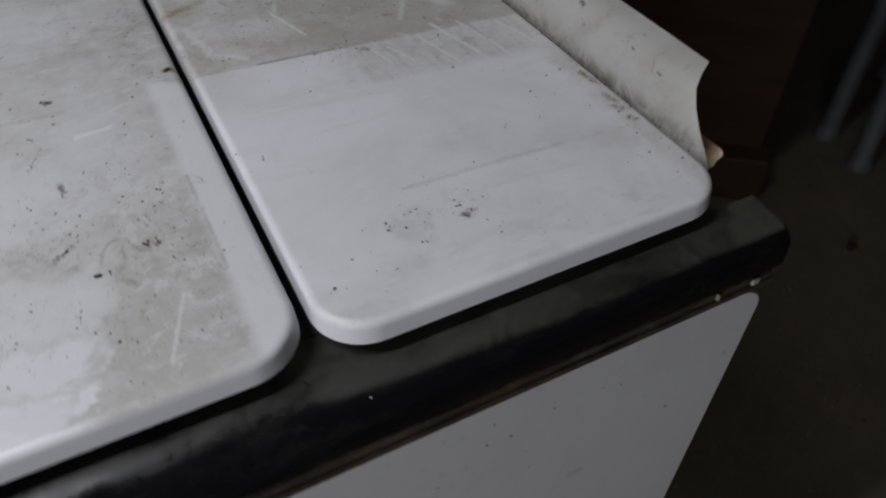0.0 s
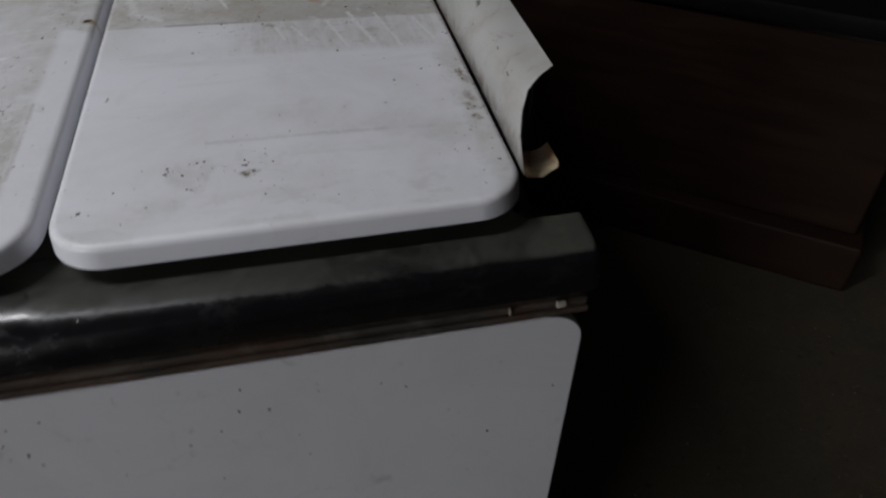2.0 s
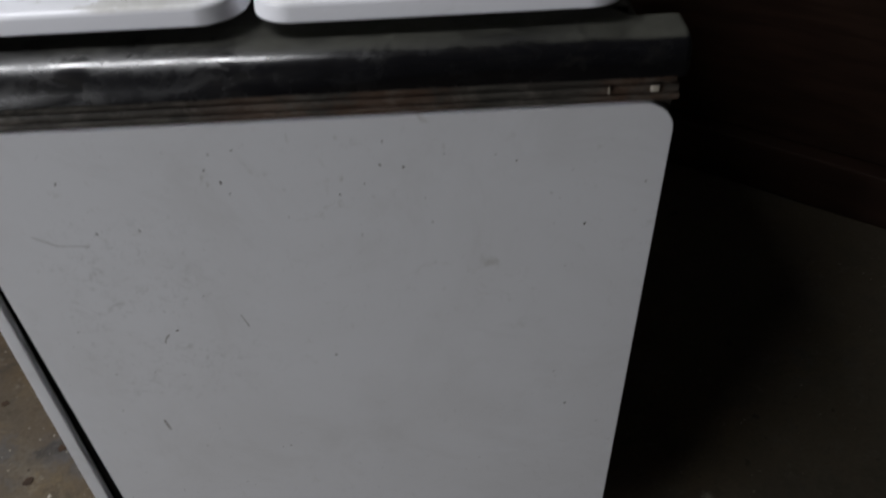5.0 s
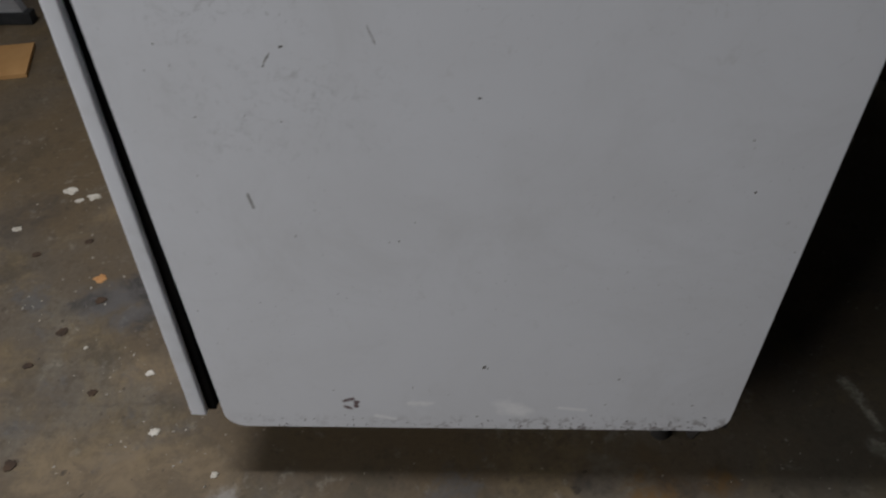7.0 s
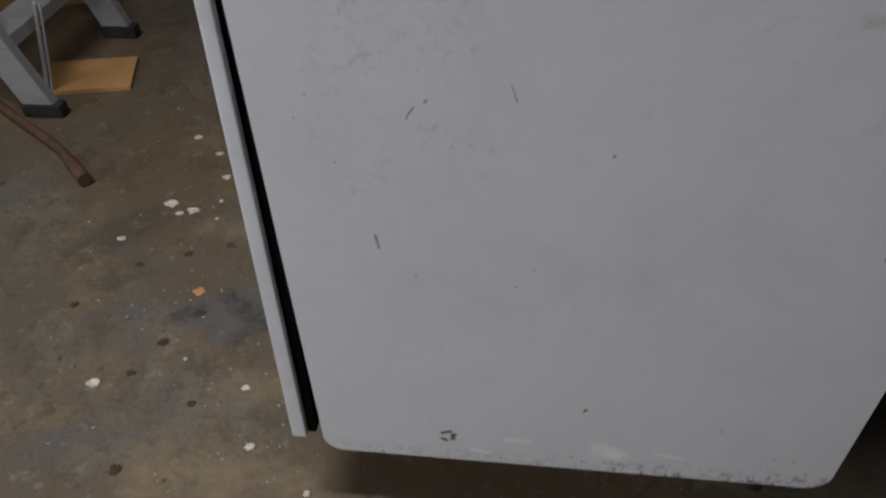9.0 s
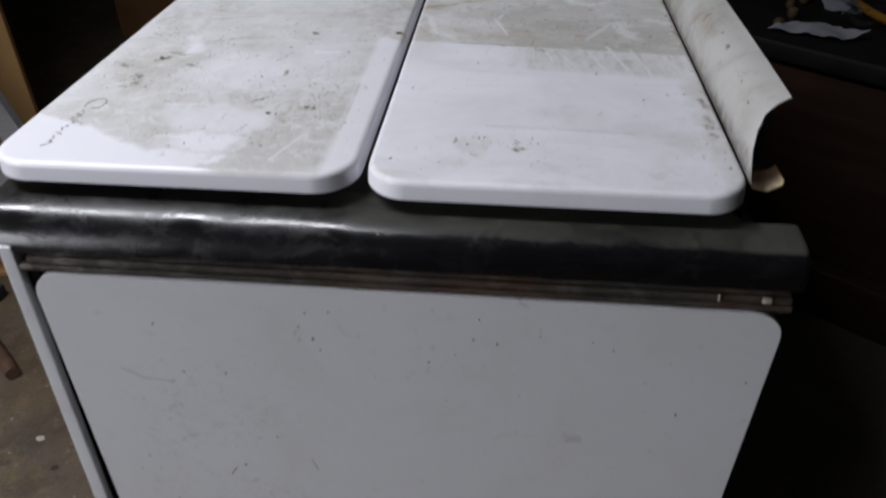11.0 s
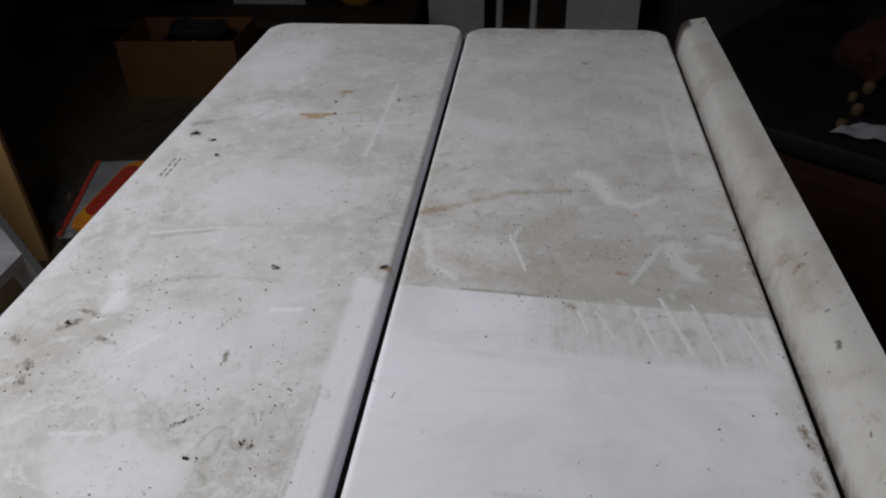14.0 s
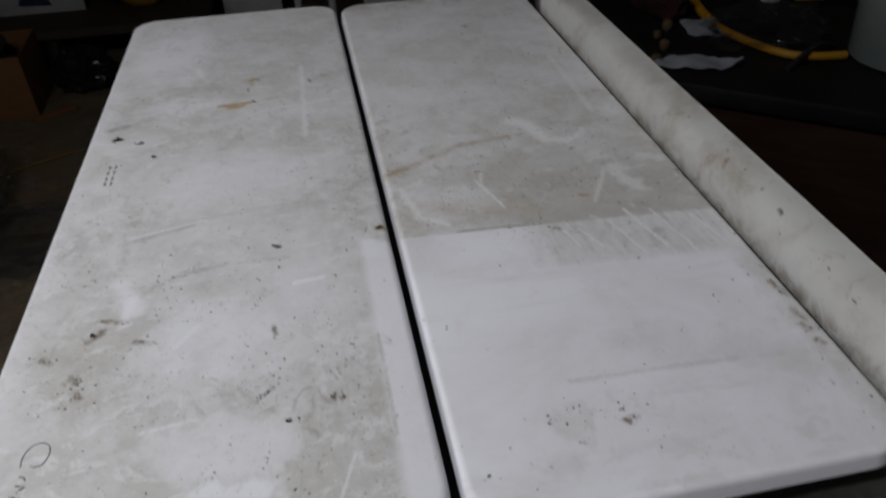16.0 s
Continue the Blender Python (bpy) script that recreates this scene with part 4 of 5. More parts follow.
# The black rim: a bullnose that grows squarer towards its far end.
def rim_ring(x, x0, x1):
    square = min(max((x - 0.22) / 0.26, 0.0), 1.0)
    n = 2.0 + 2.6 * square * square * (3 - 2 * square)
    back = 0.062 - 0.021 * min(max((x - 0.560) / 0.015, 0.0), 1.0)
    ring = [(back, 0.8540), (back, 0.8850)]
    for k in range(19):
        a = radians(78 * k / 18)
        ring.append((0.037 - 0.040 * math.sin(a) ** (2 / n), 0.8450 + 0.040 * math.cos(a) ** (2 / n)))
    ring += [(-0.0026, 0.8545), (0.0010, 0.8530), (0.0070, 0.8528), (0.0160, 0.8540)]
    shrink = 0.0
    for d, r in ((x - x0, 0.020), (x1 - x, 0.005)):
        if d < r:
            shrink = max(shrink, r - math.sqrt(max(r * r - (r - d) ** 2, 0.0)))
    out = []
    for y, z in ring:
        dent = 0.0007 * noise.noise(Vector((x * 9, y * 14, z * 14))) + 0.00035 * noise.noise(Vector((x * 31, y * 30, 4.0)))
        out.append((x, 0.062 - (0.062 - y) * (1 - shrink * 11) + dent, 0.869 + (z - 0.869) * (1 - shrink * 22) + dent))
    return out


RIM_X = [-0.028 + 0.020 * (1 - math.cos(radians(90 * k / 6))) for k in range(7)] + [-0.008 + 0.011 * k for k in range(1, 56)] + [0.6075, 0.6095, 0.6115, 0.6120]
part("rim", loft([rim_ring(x, -0.028, 0.6125) for x in RIM_X]), M_BLACK, stove, "glossy black enamel rim with a dusty top")
part("deck", box((-0.016, 0.0625, 0.850), (0.578, 0.985, 0.8840), 0.003), M_BLACK, stove, "black deck under the covers")

# Two covers with softly turned edges.
EDGE = [(0.006, 0.8968), (0.0012, 0.8971), (0.0, 0.8984), (0.0010, 0.9088), (0.0015, 0.9111), (0.0027, 0.9128), (0.0046, 0.9137), (0.0070, 0.914)]
front = part("cover", slab(-0.0250, 0.0325, 0.2757, 0.972, 0.036, EDGE, 10), M_LID_FRONT, stove, "stained white enamel front cover, half wiped")
back = part("cover", slab(0.2816, 0.0295, 0.5734, 0.960, 0.034, EDGE, 10), M_LID_BACK, stove, "stained white enamel back cover, wiped near its end")
for x in (0.03, 0.24, 0.31, 0.53):
    for y in (0.07, 0.93):
        part("bumper", lathe((x, y, 0.8835), [(0.008, 0), (0.008, 0.011), (0.006, 0.0135)], 12), M_RUBBER, stove)

# A worn dark mark on the front cover: a flat loop, a row of short ticks and a thin tail, with small printed bars further on.
MARK = [((0.0135, 0.134), (0.0130, 0.142), (0.0165, 0.150), (0.0235, 0.1515), (0.0285, 0.147), (0.0290, 0.139), (0.0265, 0.133)), ((0.0265, 0.133), (0.0225, 0.1325), (0.0195, 0.1340)),
        ((0.0125, 0.112), (0.0200, 0.1065), (0.0290, 0.1000)), ((0.0200, 0.0690), (0.0165, 0.0655), (0.0130, 0.0605))]
MARK += [((0.0148 + 0.0012 * math.sin(5 * k), 0.1265 - 0.0068 * k + 0.001 * math.sin(9 * k)), (0.0180 + 0.0022 * math.sin(2.3 * k), 0.1252 - 0.0072 * k), (0.0172 + 0.0018 * math.sin(2.3 * k + 1), 0.1228 - 0.0068 * k)) for k in range(9)]
for k, stroke in enumerate(MARK):
    part("mark_stroke", tube(curve([(x, y, 0.9141) for x, y in stroke], 5), 0.00052 if k > 3 else 0.00038, 6), M_INK, front, "worn dark mark stroke")
for x in (0.0085, 0.0145):
    for k, y in enumerate((0.484, 0.494, 0.505, 0.517)):
        part("lettering_bar", box((x - 0.0009, y - 0.004, 0.9138), (x + 0.0009, y + 0.0035 - 0.001 * (k % 2), 0.9143), 0.0002), M_INK, front)

# The curled guard along the back, cut away at its near end.
section = [(0.5760, 0.9075), (0.5757, 0.917), (0.5766, 0.928), (0.5808, 0.939), (0.5875, 0.9475), (0.597, 0.9530), (0.6082, 0.9565)]
square = [(0.5754, 0.9105), (0.5750, 0.921), (0.5757, 0.935), (0.5784, 0.947), (0.5840, 0.9525), (0.597, 0.9555), (0.6082, 0.9575)]
near = [0.058, 0.064, 0.075, 0.088, 0.099, 0.106, 0.112]
bm = bmesh.new()
rows = []
for k in range(25):
    t = k / 24
    ys = [y0 + (0.880 - y0) * t for y0 in near]
    sag = 0.0008 * math.sin(9 * t) * (1 - t)
    rows.append([bm.verts.new((a[0] + (b[0] - a[0]) * t + sag, y, a[1] + (b[1] - a[1]) * t)) for a, b, y in zip(section, square, ys)])
for a, b in zip(rows, rows[1:]):
    for j in range(6):
        bm.faces.new((a[j], a[j + 1], b[j + 1], b[j]))
bmesh.ops.solidify(bm, geom=bm.faces[:], thickness=-0.0022)
guard = part("back_guard", bm, M_GUARD, stove, "curled white enamel back guard with a torn near end")
part("guard_post", join(box((0.603, 0.135, 0.880), (0.607, 0.86, 0.945), 0.001), box((0.580, 0.855, 0.905), (0.606, 0.868, 0.948), 0.002)), M_CAVITY, stove)
rings = []
for y, cut in ((0.068, 0.003), (0.069, 0.0), (0.082, 0.0), (0.092, 0.0), (0.100, 0.0)):
    lower = [(0.582, 0.8975), (0.588, 0.8952), (0.594, 0.8955), (0.599, 0.8965), (0.6025, 0.8980), (0.6050, 0.9000), (0.6062, 0.9025)]
    wave = [y + (0.0012 * math.sin(2.3 * k) + 0.0010 * k if y < 0.09 else 0) for k in range(7)]
    rings.append([(x, w, z + cut * 0.3) for (x, z), w in zip(lower, wave)] + [(x - 0.0006, w, z + 0.0016) for (x, z), w in reversed(list(zip(lower, wave)))])
part("guard_trough", loft(rings), M_CREAM, stove, "yellowed enamel trough under the guard")
part("wire_loop", tube(curve([(0.590, 0.14, 0.905), (0.589, 0.135, 0.925), (0.594, 0.135, 0.934), (0.600, 0.135, 0.930), (0.602, 0.14, 0.905)]), 0.0018, 8), M_CAVITY, stove)

# The front sheet has come loose and stands off at its foot.
tilt = Matrix.Translation((-0.0030, 0, 0.858)) @ Matrix.Rotation(radians(2.35), 4, "Y")
sheet_bm = box((-0.0048, -0.003, -0.735), (0.0092, 0.900, -0.0005), 0.0022)
for v in sheet_bm.verts:
    if v.co.x > 0:
        v.co.x += 0.0065 * (-v.co.z / 0.735) - 0.0020
# Matt black sheet added behind the front sheet to keep the gap dark.
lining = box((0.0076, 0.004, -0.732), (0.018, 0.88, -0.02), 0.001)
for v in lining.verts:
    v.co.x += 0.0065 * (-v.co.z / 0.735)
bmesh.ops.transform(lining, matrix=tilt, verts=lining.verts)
part("dark_gap_sheet", lining, M_MATT_BLACK, stove)
bmesh.ops.transform(sheet_bm, matrix=tilt, verts=sheet_bm.verts)
part("front_panel", sheet_bm, M_FRONT, stove, "loose white enamel front sheet standing off at its foot")
for x, y in ((0.09, 0.20), (0.552, 0.062), (0.09, 0.85), (0.552, 0.85)):
    leg = part("leg", lathe((x, y, 0.0), [(0.013, 0), (0.014, 0.006), (0.010, 0.014), (0.009, 0.075), (0.016, 0.082), (0.016, 0.09)], 16), M_CAVITY, stove)
part("bracket", tube(curve([(0.572, 0.035, 0.10), (0.583, 0.030, 0.065), (0.576, 0.028, 0.045)]), 0.006, 8), M_CAVITY, stove)


# ---- crumbs and flakes ----
def scatter(name, spots, material, label, seed, size):
    rng = random.Random(seed)
    bm = bmesh.new()
    for cx, cy, cz, spread, count in spots:
        for _ in range(count):
            x, y = rng.gauss(cx, spread), rng.gauss(cy, spread)
            s = size * (0.4 + rng.random() ** 2 * 1.4)
            m = Matrix.Translation((x, y, cz + s * 0.16)) @ Matrix.Rotation(rng.uniform(0, 6.28), 4, "Z") @ Matrix.Diagonal((s, s * rng.uniform(0.35, 1), s * 0.45, 1))
            bmesh.ops.create_icosphere(bm, subdivisions=1, radius=0.6, matrix=m)
    for v in bm.verts:
        v.co += 0.55 * size * noise.noise_vector(v.co * 700) * Vector((1, 1, 0.3))
    return thing(name, bm, material, label, "crumbs", kind="stuff", smooth=False)


NEAR_FRONT = [(0.168, 0.165, 0.0022, 8), (0.161, 0.159, 0.0022, 7), (0.215, 0.149, 0.003, 9), (0.173, 0.183, 0.005, 10), (0.036, 0.189, 0.004, 12), (0.083, 0.153, 0.001, 4), (0.054, 0.183, 0.006, 5), (0.257, 0.197, 0.002, 3), (0.23, 0.165, 0.016, 14), (0.205, 0.085, 0.022, 22)]
MID_FRONT = [(0.149, 0.216, 0.006, 7), (0.172, 0.227, 0.004, 6), (0.159, 0.258, 0.004, 4), (0.116, 0.262, 0.005, 7), (0.039, 0.25, 0.003, 11), (0.041, 0.262, 0.009, 9), (0.075, 0.235, 0.005, 12), (0.032, 0.205, 0.004, 10), (0.058, 0.2, 0.01, 8), (0.007, 0.23, 0.005, 10), (0.085, 0.267, 0.006, 7)]
FAR_FRONT = [(0.007, 0.577, 0.0026, 34), (0.03, 0.562, 0.0013, 11), (0.052, 0.528, 0.0013, 11), (0.177, 0.336, 0.002, 9), (0.268, 0.343, 0.0016, 6), (0.222, 0.686, 0.0022, 7), (0.255, 0.448, 0.006, 9), (0.237, 0.52, 0.003, 3), (0.215, 0.43, 0.02, 8), (0.144, 0.549, 0.002, 2), (0.112, 0.72, 0.005, 5), (0.149, 0.674, 0.002, 3), (0.154, 0.637, 0.004, 4), (0.022, 0.667, 0.01, 6), (0.062, 0.64, 0.006, 4), (0.237, 0.33, 0.02, 8), (0.2, 0.34, 0.015, 6), (0.26, 0.345, 0.005, 4), (0.14, 0.3, 0.07, 16)]
NEAR_BACK = [(0.401, 0.088, 0.004, 12), (0.396, 0.099, 0.004, 6), (0.349, 0.099, 0.003, 12), (0.368, 0.098, 0.008, 10), (0.385, 0.11, 0.01, 9), (0.366, 0.078, 0.002, 6), (0.412, 0.098, 0.006, 6), (0.3, 0.065, 0.0008, 5), (0.3, 0.199, 0.001, 4), (0.473, 0.247, 0.001, 3), (0.562, 0.15, 0.01, 8), (0.565, 0.186, 0.004, 7), (0.561, 0.126, 0.003, 4), (0.54, 0.085, 0.004, 3)]
FAR_BACK = [(0.418, 0.48, 0.011, 22), (0.428, 0.437, 0.006, 6), (0.482, 0.441, 0.005, 6), (0.464, 0.352, 0.007, 8), (0.43, 0.34, 0.02, 8), (0.453, 0.778, 0.006, 6), (0.45, 0.818, 0.004, 6), (0.52, 0.35, 0.02, 8), (0.4, 0.6, 0.06, 14), (0.33, 0.45, 0.03, 10)]
JOINT = [(0.5715 - 0.004 * abs(math.sin(37 * k)), 0.062 + 0.0125 * k, 0.0022, 1 + int(5 * abs(math.sin(11.3 * k)) ** 3)) for k in range(40)]
HEAPS = NEAR_FRONT + MID_FRONT + FAR_FRONT + NEAR_BACK + FAR_BACK + JOINT
scatter("dirt_crumbs", [(x, y, 0.914, spread, count) for x, y, spread, count in HEAPS], M_CRUMB, "tiny dark dirt crumbs on the covers", 5, 0.00102)


def cover_grit(name, lo, hi, count, seed, weight):
    """Fine ragged grit strewn in clusters over a stretch of a cover; weight(x, y): how readily it gathers."""
    rng = random.Random(seed)
    bm = bmesh.new()
    made = 0
    while made < count:
        x, y = rng.uniform(lo[0], hi[0]), rng.uniform(lo[1], hi[1])
        gather = 0.5 + noise.noise(Vector((x * 17, y * 17, seed))) + 0.6 * noise.noise(Vector((x * 50, y * 50, seed)))
        if gather < 0.45 or rng.random() > (gather - 0.45) * 2.2 * weight(x, y):
            continue
        s = 0.00024 + 0.00095 * rng.random() ** 4
        lean, long = rng.uniform(0, 6.28), rng.uniform(0.45, 1.0)
        ring = []
        for k in range(6):
            d = s * rng.uniform(0.5, 1.2)
            u, v = d * math.cos(1.047 * k), d * long * math.sin(1.047 * k)
            ring.append((x + u * math.cos(lean) - v * math.sin(lean), y + u * math.sin(lean) + v * math.cos(lean)))
        low, top = ([bm.verts.new((px, py, z)) for px, py in ring] for z in (0.9139, 0.9143))
        for k in range(6):
            bm.faces.new((low[k], low[(k + 1) % 6], top[(k + 1) % 6], top[k]))
        bm.faces.new(top)
        made += 1
    return thing(name, bm, M_CRUMB, "fine dark grit strewn over the covers", "grit", kind="stuff", smooth=False)


scatter("dark_chips", [(0.007, 0.580, 0.914, 0.0014, 6), (0.0345, 0.564, 0.914, 0.0009, 2), (0.051, 0.5305, 0.914, 0.0008, 2), (0.026, 0.568, 0.914, 0.0010, 1), (0.267, 0.344, 0.914, 0.0012, 3), (0.176, 0.3365, 0.914, 0.0014, 2), (0.150, 0.676, 0.914, 0.0030, 2), (0.153, 0.641, 0.914, 0.0010, 2), (0.213, 0.150, 0.914, 0.0014, 2), (0.037, 0.2515, 0.914, 0.0014, 2), (0.184, 0.133, 0.914, 0.0030, 3)], M_CAVITY, "small black burnt chips on the cover", 6, 0.0030)
cover_grit("front_grit", (-0.012, 0.045), (0.262, 0.66), 620, 31, lambda x, y: 0.12 if x + 2 * y < 0.24 else 1.0 if y < 0.36 else 0.55)
cover_grit("back_grit", (0.294, 0.045), (0.566, 0.94), 640, 32, lambda x, y: 1.0 if 0.29 < y < 0.50 else 0.25 if y > 0.5 else 0.7 if x > 0.545 else 0.4 if y < 0.12 else 0.08)
scatter("pale_crumbs", [(0.42, 0.008, 0.8785, 0.010, 6), (0.30, 0.014, 0.8785, 0.005, 2), (0.579, 0.019, 0.8825, 0.0018, 4)], M_CHIP_W, "pale crumbs on the black rim", 7, 0.0020)
scatter("paint_dust", [(-0.43, 0.57, 0.0, 0.05, 20), (-0.30, 0.36, 0.0, 0.07, 18), (-0.20, 0.19, 0.0, 0.05, 20), (-0.14, 0.07, 0.0, 0.05, 20), (-0.45, 0.30, 0.0, 0.12, 20), (-0.50, 0.85, 0.0, 0.16, 24),
                       (-0.10, -0.02, 0.0, 0.08, 20), (0.75, 0.02, 0.0, 0.06, 18), (0.45, -0.04, 0.0, 0.16, 20)], M_CHIP_D, "fine pale paint bits strewn on the concrete", 9, 0.0026)


def panel_specks(name, spots, material, label, seed):
    """Thin ragged specks of dirt on the near side panel; spots: rows of (x, z, radius in millimetres)."""
    rng = random.Random(seed)
    bm = bmesh.new()
    for x, z, r in spots:
        lean, long = rng.uniform(0, math.pi), rng.uniform(1.0, 1.7)
        ring = []
        for k in range(11):
            a = 2 * math.pi * k / 11
            d = 0.00085 * r * rng.uniform(0.55, 1.15)
            u, v = d * long * math.cos(a), d / long * math.sin(a)
            ring.append((x + u * math.cos(lean) - v * math.sin(lean), z + u * math.sin(lean) + v * math.cos(lean)))
        low, top = ([bm.verts.new((px, y, pz)) for px, pz in ring] for y in (0.0001, -0.0003))
        for k in range(11):
            bm.faces.new((low[k], low[(k + 1) % 11], top[(k + 1) % 11], top[k]))
        bm.faces.new(top)
    ob = part(name, bm, material, side_panel, label, smooth=False)
    return tagged(ob, kind="stuff")


UPPER = [(0.101, 0.782, 1.3), (0.238, 0.776, 1.8), (0.243, 0.764, 1.0), (0.227, 0.789, 1.2), (0.234, 0.804, 0.9), (0.254, 0.807, 1.1), (0.372, 0.786, 1.4), (0.391, 0.783, 1.4), (0.335, 0.758, 1.3), (0.357, 0.768, 0.8), (0.288, 0.737, 0.8),
         (0.376, 0.808, 1.2), (0.425, 0.794, 0.8), (0.467, 0.791, 0.7), (0.484, 0.784, 1.0), (0.545, 0.714, 1.6), (0.593, 0.757, 1.1), (0.155, 0.729, 1.3), (0.117, 0.728, 1.5), (0.190, 0.647, 0.9), (0.153, 0.603, 1.8), (0.137, 0.587, 1.3),
         (0.304, 0.557, 1.5), (0.349, 0.713, 0.8), (0.412, 0.724, 0.7), (0.407, 0.750, 0.6), (0.230, 0.404, 1.2), (0.221, 0.403, 0.9), (0.246, 0.427, 0.6), (0.134, 0.411, 1.0), (0.528, 0.516, 0.9), (0.543, 0.462, 1.6), (0.597, 0.391, 0.7)]
LOWER = [(0.312, 0.217, 3.2), (0.316, 0.215, 1.2), (0.083, 0.320, 0.8), (0.040, 0.278, 0.7), (0.024, 0.255, 0.7), (0.015, 0.307, 0.8), (0.139, 0.173, 1.0), (0.231, 0.179, 1.1), (0.250, 0.175, 0.9), (0.272, 0.165, 0.8), (0.322, 0.115, 1.0),
         (0.462, 0.197, 1.4), (0.431, 0.188, 0.8), (0.452, 0.149, 1.2), (0.552, 0.149, 1.4), (0.529, 0.152, 0.9), (0.417, 0.108, 1.2), (0.510, 0.112, 1.5), (0.542, 0.119, 1.6), (0.070, 0.114, 0.9), (0.097, 0.111, 1.1), (0.044, 0.121, 0.8),
         (0.109, 0.271, 0.6), (0.072, 0.541, 0.9), (0.059, 0.481, 0.9), (0.113, 0.542, 0.7), (0.142, 0.536, 0.6), (0.056, 0.606, 1.0), (0.043, 0.584, 0.8), (0.064, 0.588, 0.6), (0.224, 0.606, 0.7)]
panel_specks("dirt_specks", UPPER + LOWER, M_SPECK, "small dark dirt specks", 3)
edge_rng = random.Random(21)
CHIPS = []
for cx, spread, count in ((0.085, 0.030, 10), (0.155, 0.008, 6), (0.27, 0.05, 10), (0.33, 0.02, 7), (0.44, 0.045, 26), (0.53, 0.035, 26)):
    for _ in range(count):
        CHIPS.append((min(max(edge_rng.gauss(cx, spread), 0.03), 0.575), 0.1000 + abs(edge_rng.gauss(0.0, 0.011)), edge_rng.uniform(0.35, 1.5)))
panel_specks("rust_chips", CHIPS, M_RUST, "rusty chips along the lower edge", 4)


def flake(at, size, material, name, label, seed):
    rng = random.Random(seed)
    n = 17
    size *= 0.85
    ring = [(at[0] + size * (0.6 + 0.6 * rng.random()) * math.cos(6.283 * k / n), at[1] + size * (0.5 + 0.5 * rng.random()) * math.sin(6.283 * k / n)) for k in range(n)]
    mid = Vector((at[0], at[1], 0))
    rings = [[(x, y, 0.0005) for x, y in ring], [(x, y, 0.0014) for x, y in ring], [(mid.x + (x - mid.x) * 0.8, mid.y + (y - mid.y) * 0.8, 0.0020) for x, y in ring]]
    return thing(name, loft(rings), material, label, "paint flake", group="flakes on the floor", smooth=False)


for k, (x, y, s) in enumerate(((-0.468, 0.585, 0.017), (-0.440, 0.555, 0.010), (-0.416, 0.566, 0.015), (-0.386, 0.679, 0.012), (-0.523, 0.474, 0.011), (-0.138, 0.053, 0.010),
                               (-0.175, 0.153, 0.008), (-0.417, 0.142, 0.014), (-0.37, 0.60, 0.006), (-0.36, 0.545, 0.005), (-0.50, 0.82, 0.012), (-0.43, 0.76, 0.010), (-0.29, 0.20, 0.005), (-0.037, -0.010, 0.007))):
    flake((x, y), s, M_CHIP_W, "paint_flake", "white paint flake lying on the concrete", k)
for k, (x, y, s) in enumerate(((-0.322, 0.349, 0.014), (-0.517, 1.016, 0.012))):
    flake((x, y), s, M_CHIP_O, "wood_flake", "orange-brown flake lying on the concrete", 30 + k)
for k, (x, y, s) in enumerate(((-0.340, 0.231, 0.013), (-0.303, 0.299, 0.012), (-0.459, 0.407, 0.010), (-0.365, 0.165, 0.009), (-0.316, -0.001, 0.013), (-0.249, 0.118, 0.009), (-0.377, 0.442, 0.010), (-0.53, 0.30, 0.010))):
    flake((x, y), s, M_CHIP_B, "dirt_flake", "dark brown flake lying on the concrete", 60 + k)


# ---- stepladder and what lies about it ----
ladder = empty("stepladder", (-1.3, 1.1, 0.0), "scuffed aluminium stepladder standing on the concrete", "stepladder")


def rail_bar(a, b, depth, width):
    a, b = Vector(a), Vector(b)
    way = (b - a).normalized()
    side = Vector((0, 1, 0))
    out = way.cross(side).normalized()
    ring = [(-depth, -width), (depth, -width), (depth, -width + 0.004), (-depth + 0.004, -width + 0.004), (-depth + 0.004, width - 0.004), (depth, width - 0.004), (depth, width), (-depth, width)]
    return loft([[p + out * u + side * v for u, v in ring] for p in (a, b)])


LEAN = -0.33
for y in (0.893, 1.30):
    part("rail", rail_bar((-0.90, y, 0.02), (-0.90 + LEAN * 1.55, y, 1.57), 0.036, 0.013), M_ALU, ladder)
    part("rubber_foot", box((-0.95, y - 0.018, 0.0), (-0.85, y + 0.018, 0.035), 0.006), M_RUBBER, ladder, "black rubber foot")
    part("rear_leg", tube([(-1.95, y, 0.02), (-1.50, y, 1.52)], 0.014, 10), M_ALU, ladder)
    part("rubber_foot", lathe((-1.95, y, 0.0), [(0.02, 0), (0.02, 0.03), (0.015, 0.04)], 12), M_RUBBER, ladder, "black rubber foot")
for z in (0.19, 0.435, 0.68, 0.925, 1.17, 1.415):
    x = -0.90 + LEAN * z
    tread = join(box((x - 0.045, 0.898, z), (x + 0.045, 1.295, z + 0.004), 0.001), box((x + 0.041, 0.898, z - 0.026), (x + 0.045, 1.295, z + 0.002), 0.001), box((x - 0.045, 0.898, z - 0.026), (x - 0.041, 1.295, z + 0.002), 0.001))
    part("tread", tread, M_ALU, ladder)
part("top_cap", box((-1.56, 0.86, 1.52), (-1.38, 1.33, 1.57), 0.012), M_GREY, ladder)

